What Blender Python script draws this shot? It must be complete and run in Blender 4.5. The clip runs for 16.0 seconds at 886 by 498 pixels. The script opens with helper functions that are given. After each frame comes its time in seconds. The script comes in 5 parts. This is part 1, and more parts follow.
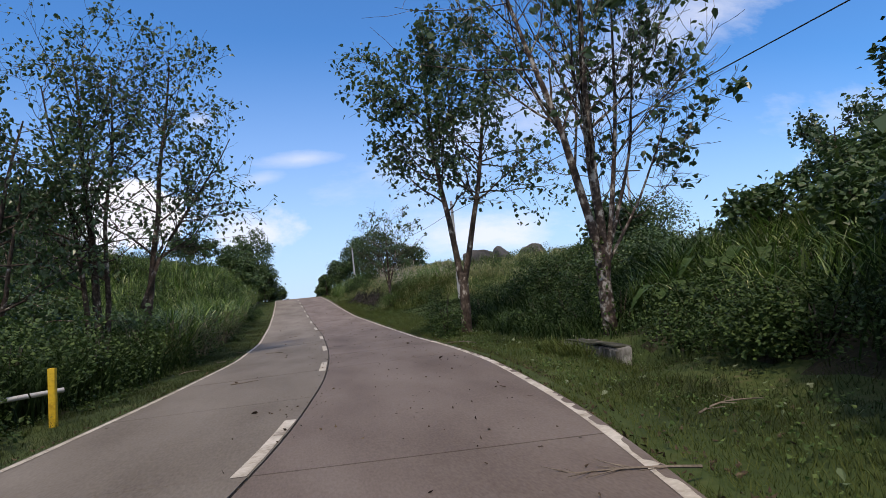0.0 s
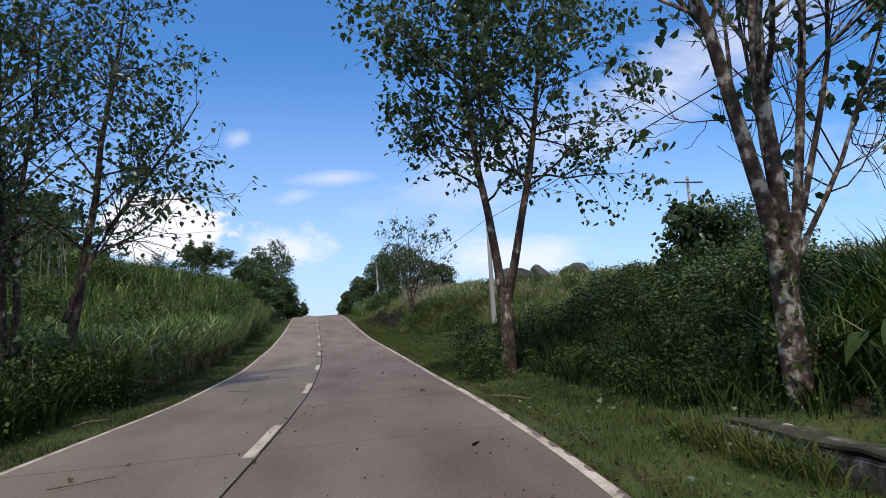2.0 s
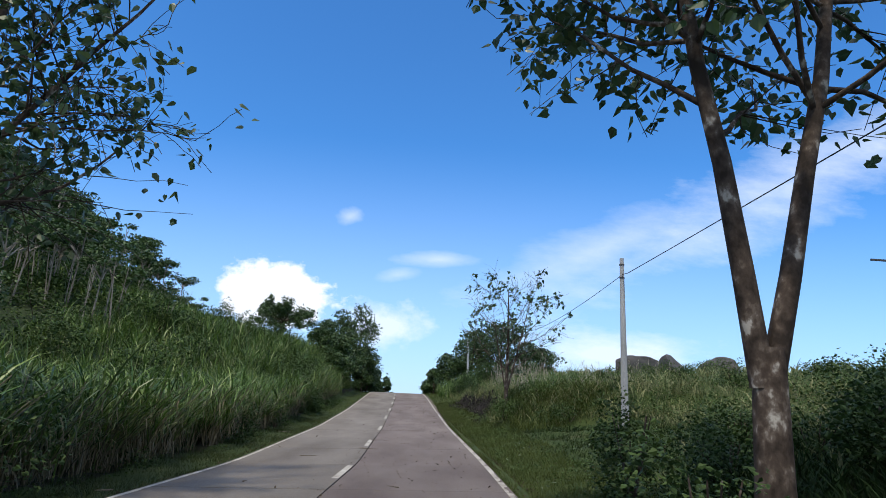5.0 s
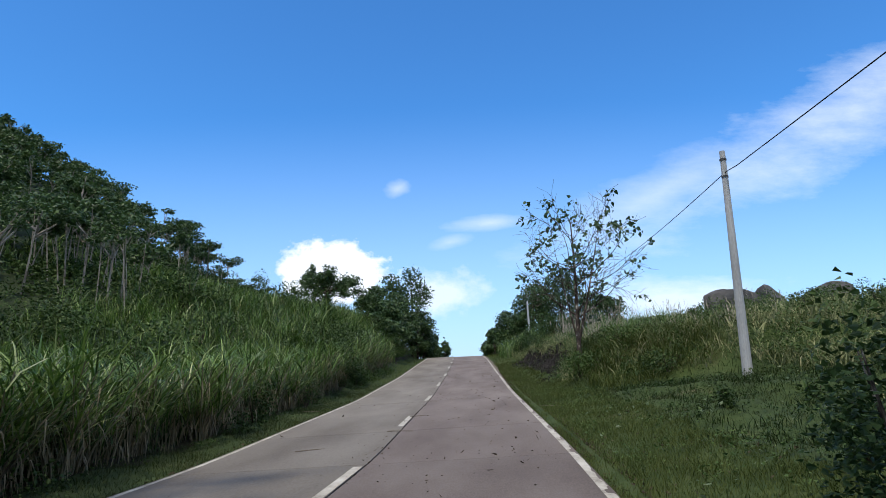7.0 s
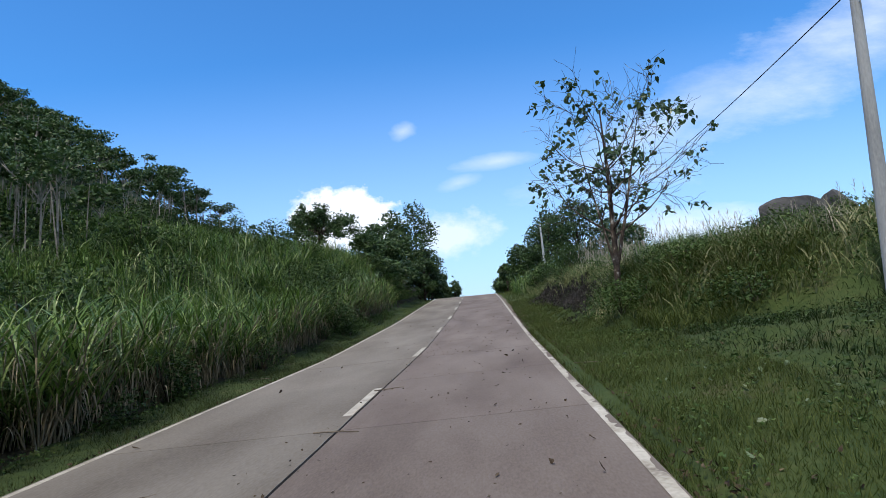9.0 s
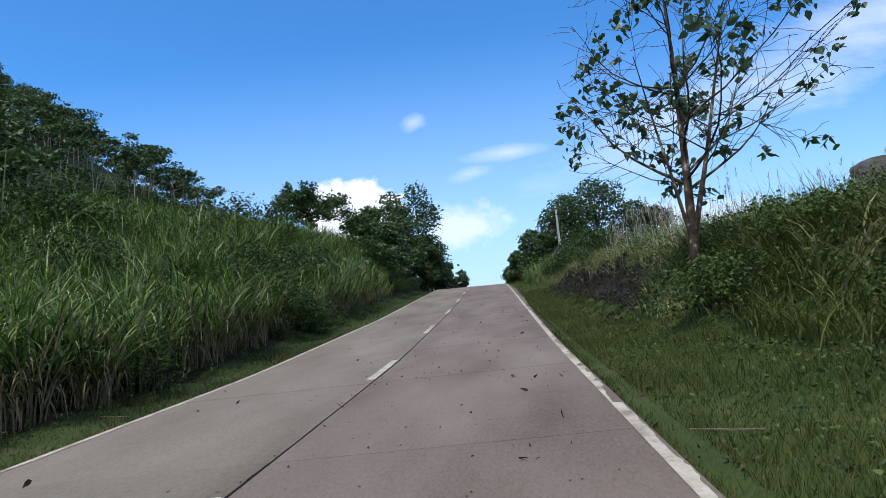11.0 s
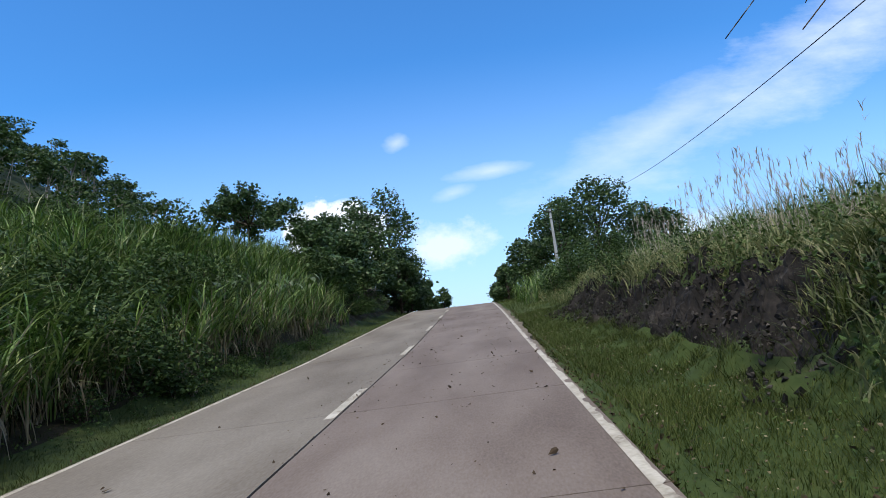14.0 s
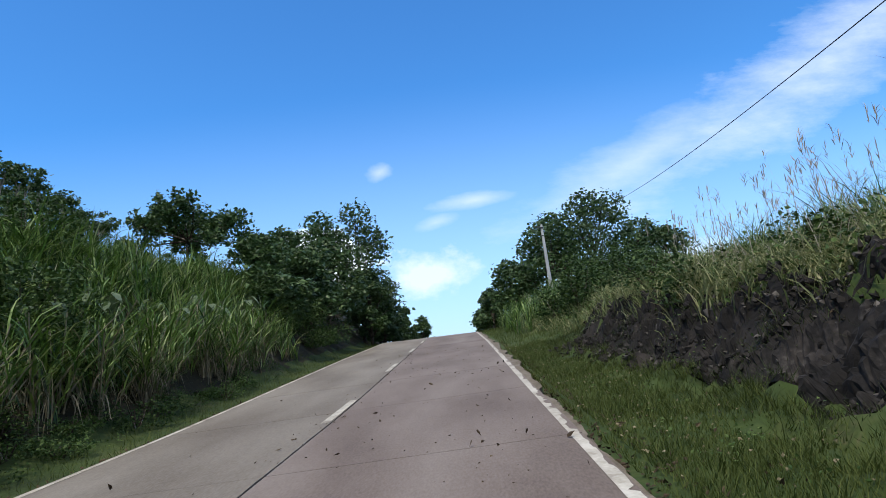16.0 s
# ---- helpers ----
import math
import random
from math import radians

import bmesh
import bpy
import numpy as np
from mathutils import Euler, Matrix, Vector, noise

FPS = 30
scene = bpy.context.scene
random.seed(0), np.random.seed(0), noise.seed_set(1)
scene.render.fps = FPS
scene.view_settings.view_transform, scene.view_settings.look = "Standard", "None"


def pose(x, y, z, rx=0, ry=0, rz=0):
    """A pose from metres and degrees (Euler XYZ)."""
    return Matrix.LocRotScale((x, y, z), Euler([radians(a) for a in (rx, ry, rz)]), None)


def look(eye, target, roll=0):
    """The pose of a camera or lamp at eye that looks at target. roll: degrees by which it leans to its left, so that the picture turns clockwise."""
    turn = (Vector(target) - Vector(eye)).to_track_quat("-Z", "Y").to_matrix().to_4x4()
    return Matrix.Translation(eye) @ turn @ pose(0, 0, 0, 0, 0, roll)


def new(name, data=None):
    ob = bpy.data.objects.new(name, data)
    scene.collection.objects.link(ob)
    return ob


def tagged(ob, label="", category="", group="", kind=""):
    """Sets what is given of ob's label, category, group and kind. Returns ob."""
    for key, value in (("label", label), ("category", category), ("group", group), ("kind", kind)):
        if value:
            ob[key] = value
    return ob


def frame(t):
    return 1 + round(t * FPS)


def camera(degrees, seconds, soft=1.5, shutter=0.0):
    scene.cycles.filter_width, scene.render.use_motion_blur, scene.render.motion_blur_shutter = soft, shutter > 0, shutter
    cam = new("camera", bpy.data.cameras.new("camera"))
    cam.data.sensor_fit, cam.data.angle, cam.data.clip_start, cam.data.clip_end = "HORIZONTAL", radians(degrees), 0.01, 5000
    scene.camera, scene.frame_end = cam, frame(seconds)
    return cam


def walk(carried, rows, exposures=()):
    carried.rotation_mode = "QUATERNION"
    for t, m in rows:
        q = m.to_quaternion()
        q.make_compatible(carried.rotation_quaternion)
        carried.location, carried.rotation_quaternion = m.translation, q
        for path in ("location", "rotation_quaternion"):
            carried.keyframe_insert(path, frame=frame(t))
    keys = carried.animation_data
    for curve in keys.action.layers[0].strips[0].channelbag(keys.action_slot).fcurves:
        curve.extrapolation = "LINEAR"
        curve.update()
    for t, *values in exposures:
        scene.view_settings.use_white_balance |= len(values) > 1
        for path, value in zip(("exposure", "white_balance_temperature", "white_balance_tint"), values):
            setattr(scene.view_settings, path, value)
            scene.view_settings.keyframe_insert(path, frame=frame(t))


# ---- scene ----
cam = camera(70.92, 16.0, soft=0.4)
ROWS = [
    (0.0, -0.071, -0.060, 1.425, 94.89, 4.80, -13.43),
    (0.5, 0.358, 1.726, 1.447, 94.19, 5.12, -13.23),
    (1.0, 0.688, 3.462, 1.513, 94.16, 4.36, -12.37),
    (1.5, 1.153, 5.285, 1.526, 94.33, 4.71, -11.17),
    (2.0, 1.386, 6.610, 1.547, 97.04, 2.81, -10.86),
    (2.5, 1.681, 8.260, 1.557, 97.12, 2.08, -10.28),
    (3.0, 1.988, 10.117, 1.624, 98.35, 0.00, -9.19),
    (3.5, 2.161, 11.577, 1.676, 101.31, -1.78, -9.18),
    (4.0, 2.387, 13.232, 1.682, 101.85, -2.35, -5.59),
    (4.5, 2.525, 14.915, 1.600, 104.89, -3.77, -3.48),
    (7.0, 3.126, 22.540, 1.608, 101.53, 1.04, 3.10),
    (7.5, 3.307, 24.583, 1.659, 96.75, 1.90, 3.85),
    (8.0, 3.340, 25.974, 1.686, 96.73, 1.83, 3.69),
    (8.5, 3.358, 27.422, 1.702, 97.57, 2.25, 3.64),
    (9.0, 3.417, 29.321, 1.748, 96.21, 3.94, 4.55),
    (11.5, 3.497, 37.943, 1.848, 95.03, 3.82, 5.55),
    (12.0, 3.522, 39.503, 1.951, 93.22, 4.05, 5.40),
    (12.5, 3.501, 41.377, 2.033, 97.65, 3.28, 4.80),
    (13.0, 3.505, 43.201, 2.043, 97.44, 3.84, 5.12),
    (13.5, 3.441, 44.584, 2.130, 96.83, 3.89, 4.87),
    (14.0, 3.464, 46.427, 2.242, 97.16, 5.34, 4.30),
    (14.5, 3.472, 48.183, 2.278, 100.23, 5.83, 4.84),
    (15.0, 3.518, 49.540, 2.339, 100.55, 6.86, 5.30),
    (15.5, 3.535, 51.431, 2.376, 100.27, 5.99, 4.23),
    (16.0, 3.471, 53.236, 2.476, 99.69, 5.49, 2.73),
]
walk(cam, [(t, pose(x, y, z, rx, ry, rz)) for t, x, y, z, rx, ry, rz in ROWS],
     [(0.0, 0.08, 6850, 17), (2.5, 0.10, 6650, 15), (4.2, 0.18, 6350, 11), (12.5, 0.23, 6250, 9), (16.0, 0.28, 6250, 9)])

# ---------------------------------------------------------------- world and light
SUN_EL, SUN_AZ = 62.0, 205.0          # degrees above the horizon; degrees clockwise from +y
world = bpy.data.worlds.new("sky")
scene.world = world
world.use_nodes = True
wn, wl = world.node_tree.nodes, world.node_tree.links
wn.clear()


def math_node(nodes, links, op, a, b=None, clamp=False):
    n = nodes.new("ShaderNodeMath")
    n.operation, n.use_clamp = op, clamp
    for i, v in enumerate((a, b)):
        if v is None:
            continue
        if isinstance(v, (int, float)):
            n.inputs[i].default_value = v
        else:
            links.new(v, n.inputs[i])
    return n.outputs[0]


def build_sky():
    m = lambda op, a, b=None, clamp=False: math_node(wn, wl, op, a, b, clamp)
    out = wn.new("ShaderNodeOutputWorld")
    bg = wn.new("ShaderNodeBackground")
    wl.new(bg.outputs[0], out.inputs[0])
    sky = wn.new("ShaderNodeTexSky")
    sky.sky_type, sky.sun_disc = "NISHITA", False
    sky.sun_elevation, sky.sun_rotation = radians(SUN_EL), radians(SUN_AZ)
    sky.air_density, sky.dust_density, sky.ozone_density = 1.0, 0.4, 2.2
    tint = wn.new("ShaderNodeMix")
    tint.data_type, tint.blend_type = "RGBA", "MULTIPLY"
    tint.inputs[0].default_value = 1.0
    wl.new(sky.outputs[0], tint.inputs[6])
    tint.inputs[7].default_value = SKY_TINT
    co = wn.new("ShaderNodeTexCoord")
    sep = wn.new("ShaderNodeSeparateXYZ")
    wl.new(co.outputs["Generated"], sep.inputs[0])
    ahead = m("MAXIMUM", sep.outputs[1], 0.02)
    px, pz = m("DIVIDE", sep.outputs[0], ahead), m("DIVIDE", sep.outputs[2], ahead)
    flat = wn.new("ShaderNodeCombineXYZ")
    wl.new(px, flat.inputs[0]), wl.new(pz, flat.inputs[1])

    def cloud_noise(scale, stretch, detail=7, rough=0.6):
        mp = wn.new("ShaderNodeMapping")
        mp.inputs["Scale"].default_value = stretch
        wl.new(flat.outputs[0], mp.inputs[0])
        n = wn.new("ShaderNodeTexNoise")
        n.inputs["Scale"].default_value, n.inputs["Detail"].default_value = scale, detail
        n.inputs["Roughness"].default_value = rough
        wl.new(mp.outputs[0], n.inputs["Vector"])
        return n.outputs[0]

    billow, wisp = cloud_noise(16, (1, 1.3, 1)), cloud_noise(5, (1.2, 3.0, 1), 6, 0.65)

    def blob(cx, cz, rx, rz, turn, noise_out, amount, edge):
        """A cloud of its own outline about one direction of the sky."""
        c, s = math.cos(radians(turn)), math.sin(radians(turn))
        dx, dz = m("SUBTRACT", px, cx), m("SUBTRACT", pz, cz)
        a = m("DIVIDE", m("ADD", m("MULTIPLY", dx, c), m("MULTIPLY", dz, s)), rx)
        b = m("DIVIDE", m("SUBTRACT", m("MULTIPLY", dz, c), m("MULTIPLY", dx, s)), rz)
        r = m("SQRT", m("ADD", m("MULTIPLY", a, a), m("MULTIPLY", b, b)))
        v = m("ADD", m("SUBTRACT", 1.0, r), m("MULTIPLY", m("SUBTRACT", noise_out, 0.5), amount))
        return m("DIVIDE", v, edge, True)

    parts = []
    for cx, cz, rx, rz, turn, nz, amount, edge, top in CLOUDS:
        v = blob(cx, cz, rx, rz, turn, billow if nz else wisp, amount, edge)
        parts.append(m("MULTIPLY", v, top))
    total = parts[0]
    for v in parts[1:]:
        total = m("MAXIMUM", total, v)
    # thin haze that whitens the lowest part of the sky
    haze = m("MULTIPLY", m("POWER", m("SUBTRACT", 1.0, m("DIVIDE", pz, 0.46), True), 1.5), 0.82)
    front = m("MULTIPLY", sep.outputs[1], 6.0, True)
    total = m("MULTIPLY", total, front)
    # unseen broken bright cloud overhead and behind, added to warm the blue skylight
    back = wn.new("ShaderNodeTexNoise")
    back.inputs["Scale"].default_value, back.inputs["Detail"].default_value = 2.2, 6
    wl.new(co.outputs["Generated"], back.inputs["Vector"])
    away = m("MAXIMUM", m("SUBTRACT", 1.0, m("MULTIPLY", m("ADD", sep.outputs[1], 0.05), 3.0), True), m("MULTIPLY", m("SUBTRACT", sep.outputs[2], 0.66), 5.0, True))
    fill_cloud = m("MULTIPLY", m("MULTIPLY", m("SUBTRACT", back.outputs[0], 0.30), 3.5, True), away)
    pale = wn.new("ShaderNodeMix")
    pale.data_type = "RGBA"
    wl.new(m("MULTIPLY", haze, front), pale.inputs[0])
    wl.new(tint.outputs[2], pale.inputs[6])
    pale.inputs[7].default_value = HAZE
    mix = wn.new("ShaderNodeMix")
    mix.data_type = "RGBA"
    wl.new(total, mix.inputs[0])
    wl.new(pale.outputs[2], mix.inputs[6])
    mix.inputs[7].default_value = CLOUD_WHITE
    over = wn.new("ShaderNodeMix")
    over.data_type = "RGBA"
    wl.new(m("MULTIPLY", fill_cloud, 0.6), over.inputs[0])
    wl.new(mix.outputs[2], over.inputs[6])
    over.inputs[7].default_value = FILL_CLOUD
    wl.new(over.outputs[2], bg.inputs[0])
    bg.inputs[1].default_value = SKY_STRENGTH


FILL_CLOUD, HAZE = (9.6, 8.6, 7.2, 1), (5.5, 6.8, 9.0, 1)
SKY_STRENGTH, SKY_TINT, CLOUD_WHITE = 0.11, (0.52, 1.14, 1.68, 1), (8.3, 8.8, 9.6, 1)
# centre and half size as slopes (across, up) from the +y axis, turn, billowy or wispy, noise, softness, strength
CLOUDS = [
    (-0.236, 0.168, 0.105, 0.060, -4, 1, 1.9, 0.22, 1.0),
    (-0.222, 0.198, 0.048, 0.030, 0, 1, 1.8, 0.25, 1.0),
    (-0.055, 0.130, 0.085, 0.042, 6, 1, 2.2, 0.70, 0.70),
    (-0.125, 0.310, 0.024, 0.016, 10, 1, 1.6, 1.1, 0.48),
    (0.030, 0.246, 0.080, 0.015, 4, 0, 1.6, 1.1, 0.55),
    (-0.040, 0.215, 0.045, 0.013, 12, 0, 1.6, 1.1, 0.42),
    (0.300, 0.110, 0.220, 0.045, 2, 0, 2.2, 0.9, 0.7),
    (0.700, 0.460, 0.640, 0.085, 29, 0, 1.8, 1.3, 0.74),
    (0.300, 0.285, 0.280, 0.055, 24, 0, 1.8, 1.4, 0.55),
    (1.250, 0.300, 0.350, 0.100, 5, 0, 2.0, 1.2, 0.5),
]
build_sky()

sun_data = bpy.data.lights.new("sun", "SUN")
sun_data.energy, sun_data.angle, sun_data.color = 2.7, radians(2.5), (1.0, 0.88, 0.70)
sun = new("sun", sun_data)
az, el = radians(SUN_AZ), radians(SUN_EL)
sun.matrix_world = look((40 * math.sin(az) * math.cos(el), 40 * math.cos(az) * math.cos(el), 40 * math.sin(el)), (0, 0, 0))
scene.view_settings.exposure = 0.15


# ---------------------------------------------------------------- materials
def surface(name, stops, scale=3.0, fine=40.0, rough=0.85, bump=0.2, island=0.0, translucent=0.0, stretch=(1, 1, 1), spec=0.3):
    """A matt surface: a ramp of colours over coarse and fine noise, with relief; island: shift of tone from piece to piece."""
    mat = bpy.data.materials.new(name)
    mat.use_nodes = True
    nodes, links = mat.node_tree.nodes, mat.node_tree.links
    bsdf, out = nodes["Principled BSDF"], nodes["Material Output"]
    co = nodes.new("ShaderNodeTexCoord")
    mp = nodes.new("ShaderNodeMapping")
    mp.inputs["Scale"].default_value = stretch
    links.new(co.outputs["Object"], mp.inputs[0])

    def nz(s, detail):
        n = nodes.new("ShaderNodeTexNoise")
        n.inputs["Scale"].default_value, n.inputs["Detail"].default_value = s, detail
        links.new(mp.outputs[0], n.inputs["Vector"])
        return n.outputs[0]
    a, b = nz(scale, 5), nz(fine, 4)
    m = lambda op, p, q=None, clamp=False: math_node(nodes, links, op, p, q, clamp)
    v = m("ADD", m("MULTIPLY", a, 0.65), m("MULTIPLY", b, 0.35))
    v = m("ADD", m("MULTIPLY", m("SUBTRACT", v, 0.5), 2.2), 0.5)
    if island:
        g = nodes.new("ShaderNodeNewGeometry")
        v = m("ADD", m("MULTIPLY", v, 1 - island), m("MULTIPLY", g.outputs["Random Per Island"], island))
    ramp = nodes.new("ShaderNodeValToRGB")
    el_ = ramp.color_ramp.elements
    for i, (p, c) in enumerate(stops):
        e = el_[i] if i < 2 else el_.new(p)
        e.position, e.color = p, (*c, 1)
    links.new(v, ramp.inputs[0])
    links.new(ramp.outputs[0], bsdf.inputs["Base Color"])
    bsdf.inputs["Roughness"].default_value = rough
    bsdf.inputs["Specular IOR Level"].default_value = spec
    if bump:
        bp = nodes.new("ShaderNodeBump")
        bp.inputs["Strength"].default_value, bp.inputs["Distance"].default_value = bump, 0.02
        links.new(b, bp.inputs["Height"])
        links.new(bp.outputs[0], bsdf.inputs["Normal"])
    if translucent:
        tr = nodes.new("ShaderNodeBsdfTranslucent")
        links.new(ramp.outputs[0], tr.inputs[0])
        mx = nodes.new("ShaderNodeMixShader")
        mx.inputs[0].default_value = translucent
        links.new(bsdf.outputs[0], mx.inputs[1])
        links.new(tr.outputs[0], mx.inputs[2])
        links.new(mx.outputs[0], out.inputs[0])
    return mat


# slab tones that step lighter further along the road: tone, then the two lanes
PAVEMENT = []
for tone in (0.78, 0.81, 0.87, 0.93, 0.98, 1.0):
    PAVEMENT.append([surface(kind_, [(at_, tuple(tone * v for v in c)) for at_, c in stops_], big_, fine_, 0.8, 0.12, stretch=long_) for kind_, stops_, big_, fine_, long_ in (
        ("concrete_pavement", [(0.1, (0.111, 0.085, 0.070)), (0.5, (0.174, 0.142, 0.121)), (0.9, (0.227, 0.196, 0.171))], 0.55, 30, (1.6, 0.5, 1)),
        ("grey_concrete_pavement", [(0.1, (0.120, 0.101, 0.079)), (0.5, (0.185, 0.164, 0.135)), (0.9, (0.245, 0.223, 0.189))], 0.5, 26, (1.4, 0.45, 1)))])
M_JOINT = surface("joint_filler", [(0.2, (0.012, 0.011, 0.010)), (0.8, (0.035, 0.03, 0.027))], 4, 40)
M_PAINT = surface("worn_white_paint", [(0.15, (0.20, 0.175, 0.14)), (0.42, (0.40, 0.37, 0.305)), (0.8, (0.56, 0.535, 0.465))], 2.5, 22, 0.7, 0.1)
M_SHOULDER = surface("shoulder_concrete", [(0.1, (0.075, 0.06, 0.04)), (0.5, (0.15, 0.125, 0.09)), (0.9, (0.24, 0.21, 0.17))], 2.0, 30, 0.9, 0.3)
M_GROUND = surface("turf_and_soil", [(0.1, (0.022, 0.036, 0.009)), (0.45, (0.036, 0.060, 0.013)), (0.7, (0.055, 0.076, 0.020)), (0.95, (0.10, 0.085, 0.048))], 0.6, 9, 0.95, 0.5)
# two dark floors: shade under the plants is put into their colour
M_LITTER = surface("litter_with_painted_shade", [(0.1, (0.012, 0.012, 0.006)), (0.5, (0.026, 0.024, 0.012)), (0.9, (0.06, 0.048, 0.026))], 1.2, 12, 0.95, 0.6)
M_WOODFLOOR = surface("wood_floor_with_painted_shade", [(0.1, (0.008, 0.014, 0.005)), (0.5, (0.018, 0.032, 0.010)), (0.9, (0.04, 0.06, 0.02))], 0.9, 7, 0.95, 0.8)
# grass with shade put into its colour, and a few pale lit blades
M_DARKGRASS = surface("shade_painted_blades", [(0.05, (0.008, 0.018, 0.005)), (0.5, (0.017, 0.037, 0.009)), (0.88, (0.036, 0.066, 0.016)), (1.0, (0.11, 0.13, 0.055))], 0.4, 3, 0.75, 0, 0.6, 0.15, spec=0.15)
M_TURF = surface("short_grass", [(0.05, (0.032, 0.053, 0.010)), (0.5, (0.066, 0.094, 0.018)), (0.85, (0.12, 0.145, 0.036)), (1.0, (0.27, 0.24, 0.11))], 0.5, 3, 0.7, 0, 0.55, 0.3)
# darker copy of the short grass, shade put into the colour
M_SHADETURF = surface("shade_painted_turf", [(0.05, (0.016, 0.027, 0.007)), (0.5, (0.032, 0.050, 0.011)), (0.87, (0.066, 0.082, 0.021)), (1.0, (0.18, 0.165, 0.07))], 0.5, 3, 0.7, 0, 0.55, 0.3)
M_CANE = surface("tall_grass_blades", [(0.05, (0.010, 0.026, 0.005)), (0.34, (0.034, 0.086, 0.011)), (0.58, (0.092, 0.178, 0.026)), (0.80, (0.21, 0.30, 0.075)), (1.0, (0.52, 0.51, 0.32))], 0.25, 2, 0.45, 0, 0.8, 0.2, spec=0.5)
M_DRYCANE = surface("dry_grass_blades", [(0.05, (0.10, 0.085, 0.045)), (0.5, (0.22, 0.185, 0.11)), (1.0, (0.44, 0.39, 0.27))], 0.5, 3, 0.7, 0, 0.6, 0.15)
M_BANKGRASS = surface("bank_grass_blades", [(0.05, (0.07, 0.105, 0.036)), (0.42, (0.18, 0.215, 0.085)), (0.75, (0.33, 0.33, 0.17)), (1.0, (0.56, 0.51, 0.36))], 0.3, 2, 0.65, 0, 0.6, 0.3)
M_STALK = surface("cane_stalks", [(0.1, (0.06, 0.05, 0.03)), (0.5, (0.15, 0.135, 0.085)), (0.95, (0.34, 0.31, 0.24))], 2, 14, 0.7, 0.1, 0.6)
M_PLUME = surface("grass_plumes", [(0.1, (0.30, 0.25, 0.20)), (0.9, (0.55, 0.50, 0.42))], 2, 10, 0.9, 0, 0.5, 0.3)
M_SHRUB = surface("shrub_leaves", [(0.05, (0.016, 0.035, 0.010)), (0.5, (0.037, 0.072, 0.018)), (0.82, (0.078, 0.126, 0.032)), (1.0, (0.15, 0.19, 0.07))], 0.4, 3, 0.6, 0, 0.65, 0.2, spec=0.25)
M_PALELEAF = surface("pale_large_leaves", [(0.05, (0.08, 0.12, 0.055)), (0.5, (0.13, 0.18, 0.095)), (1.0, (0.26, 0.29, 0.19))], 0.6, 4, 0.5, 0, 0.6, 0.2)
M_WEED = surface("weed_leaves", [(0.05, (0.03, 0.062, 0.014)), (0.5, (0.06, 0.11, 0.025)), (0.9, (0.12, 0.17, 0.05)), (1.0, (0.27, 0.29, 0.15))], 0.6, 4, 0.6, 0, 0.7, 0.2, spec=0.25)
M_LEAF = surface("broad_tree_leaves", [(0.05, (0.026, 0.055, 0.027)), (0.5, (0.054, 0.10, 0.042)), (0.9, (0.095, 0.15, 0.058)), (1.0, (0.16, 0.19, 0.085))], 0.6, 4, 0.34, 0, 0.6, 0.34, spec=0.5)
M_WOODLEAF = surface("woodland_leaves", [(0.05, (0.022, 0.050, 0.018)), (0.5, (0.050, 0.098, 0.030)), (0.9, (0.098, 0.158, 0.046)), (1.0, (0.17, 0.19, 0.08))], 0.15, 2, 0.5, 0, 0.65, 0.22, spec=0.45)
M_BARK = surface("mottled_bark", [(0.30, (0.026, 0.019, 0.014)), (0.56, (0.07, 0.052, 0.04)), (0.68, (0.13, 0.105, 0.085)), (0.80, (0.40, 0.375, 0.33))], 4.2, 13, 0.9, 0.6, stretch=(1, 1, 0.7))
M_LICHENBARK = surface("lichen_mottled_bark", [(0.28, (0.024, 0.019, 0.016)), (0.48, (0.062, 0.046, 0.038)), (0.58, (0.13, 0.108, 0.092)), (0.70, (0.36, 0.345, 0.315))], 5.0, 13, 0.9, 0.6, stretch=(1, 1, 0.8))
M_PALEBARK = surface("pale_bark", [(0.2, (0.12, 0.105, 0.085)), (0.6, (0.27, 0.245, 0.21)), (0.9, (0.44, 0.41, 0.37))], 3, 18, 0.9, 0.4, stretch=(1, 1, 0.6))
M_POLE = surface("spun_concrete_pole", [(0.1, (0.29, 0.30, 0.31)), (0.5, (0.40, 0.41, 0.42)), (0.9, (0.50, 0.51, 0.515))], 1.4, 30, 0.8, 0.1, stretch=(1, 1, 0.3))
M_STEEL = surface("dark_steel", [(0.2, (0.03, 0.03, 0.032)), (0.8, (0.08, 0.08, 0.085))], 8, 60, 0.5, 0.1)
M_CABLE = surface("black_cable", [(0.2, (0.012, 0.012, 0.013)), (0.8, (0.03, 0.03, 0.03))], 8, 60, 0.6, 0.05)
M_WALL = surface("stained_concrete", [(0.26, (0.04, 0.04, 0.032)), (0.46, (0.12, 0.115, 0.10)), (0.64, (0.30, 0.29, 0.27)), (0.92, (0.56, 0.55, 0.52))], 1.8, 14, 0.9, 0.4, stretch=(1, 1, 0.45))
M_MOSS = surface("mossy_concrete_top", [(0.25, (0.018, 0.022, 0.012)), (0.6, (0.055, 0.055, 0.04)), (0.92, (0.22, 0.21, 0.185))], 3, 20, 0.95, 0.5)
M_ROCK = surface("dark_rock", [(0.25, (0.006, 0.0055, 0.0055)), (0.55, (0.014, 0.0125, 0.012)), (0.75, (0.034, 0.030, 0.028)), (0.95, (0.11, 0.10, 0.092))], 1.6, 11, 0.9, 0.9)
M_SCREE = surface("broken_stone", [(0.1, (0.010, 0.009, 0.0085)), (0.6, (0.026, 0.023, 0.021)), (0.95, (0.17, 0.155, 0.14))], 3, 20, 0.9, 0.3, 0.6)
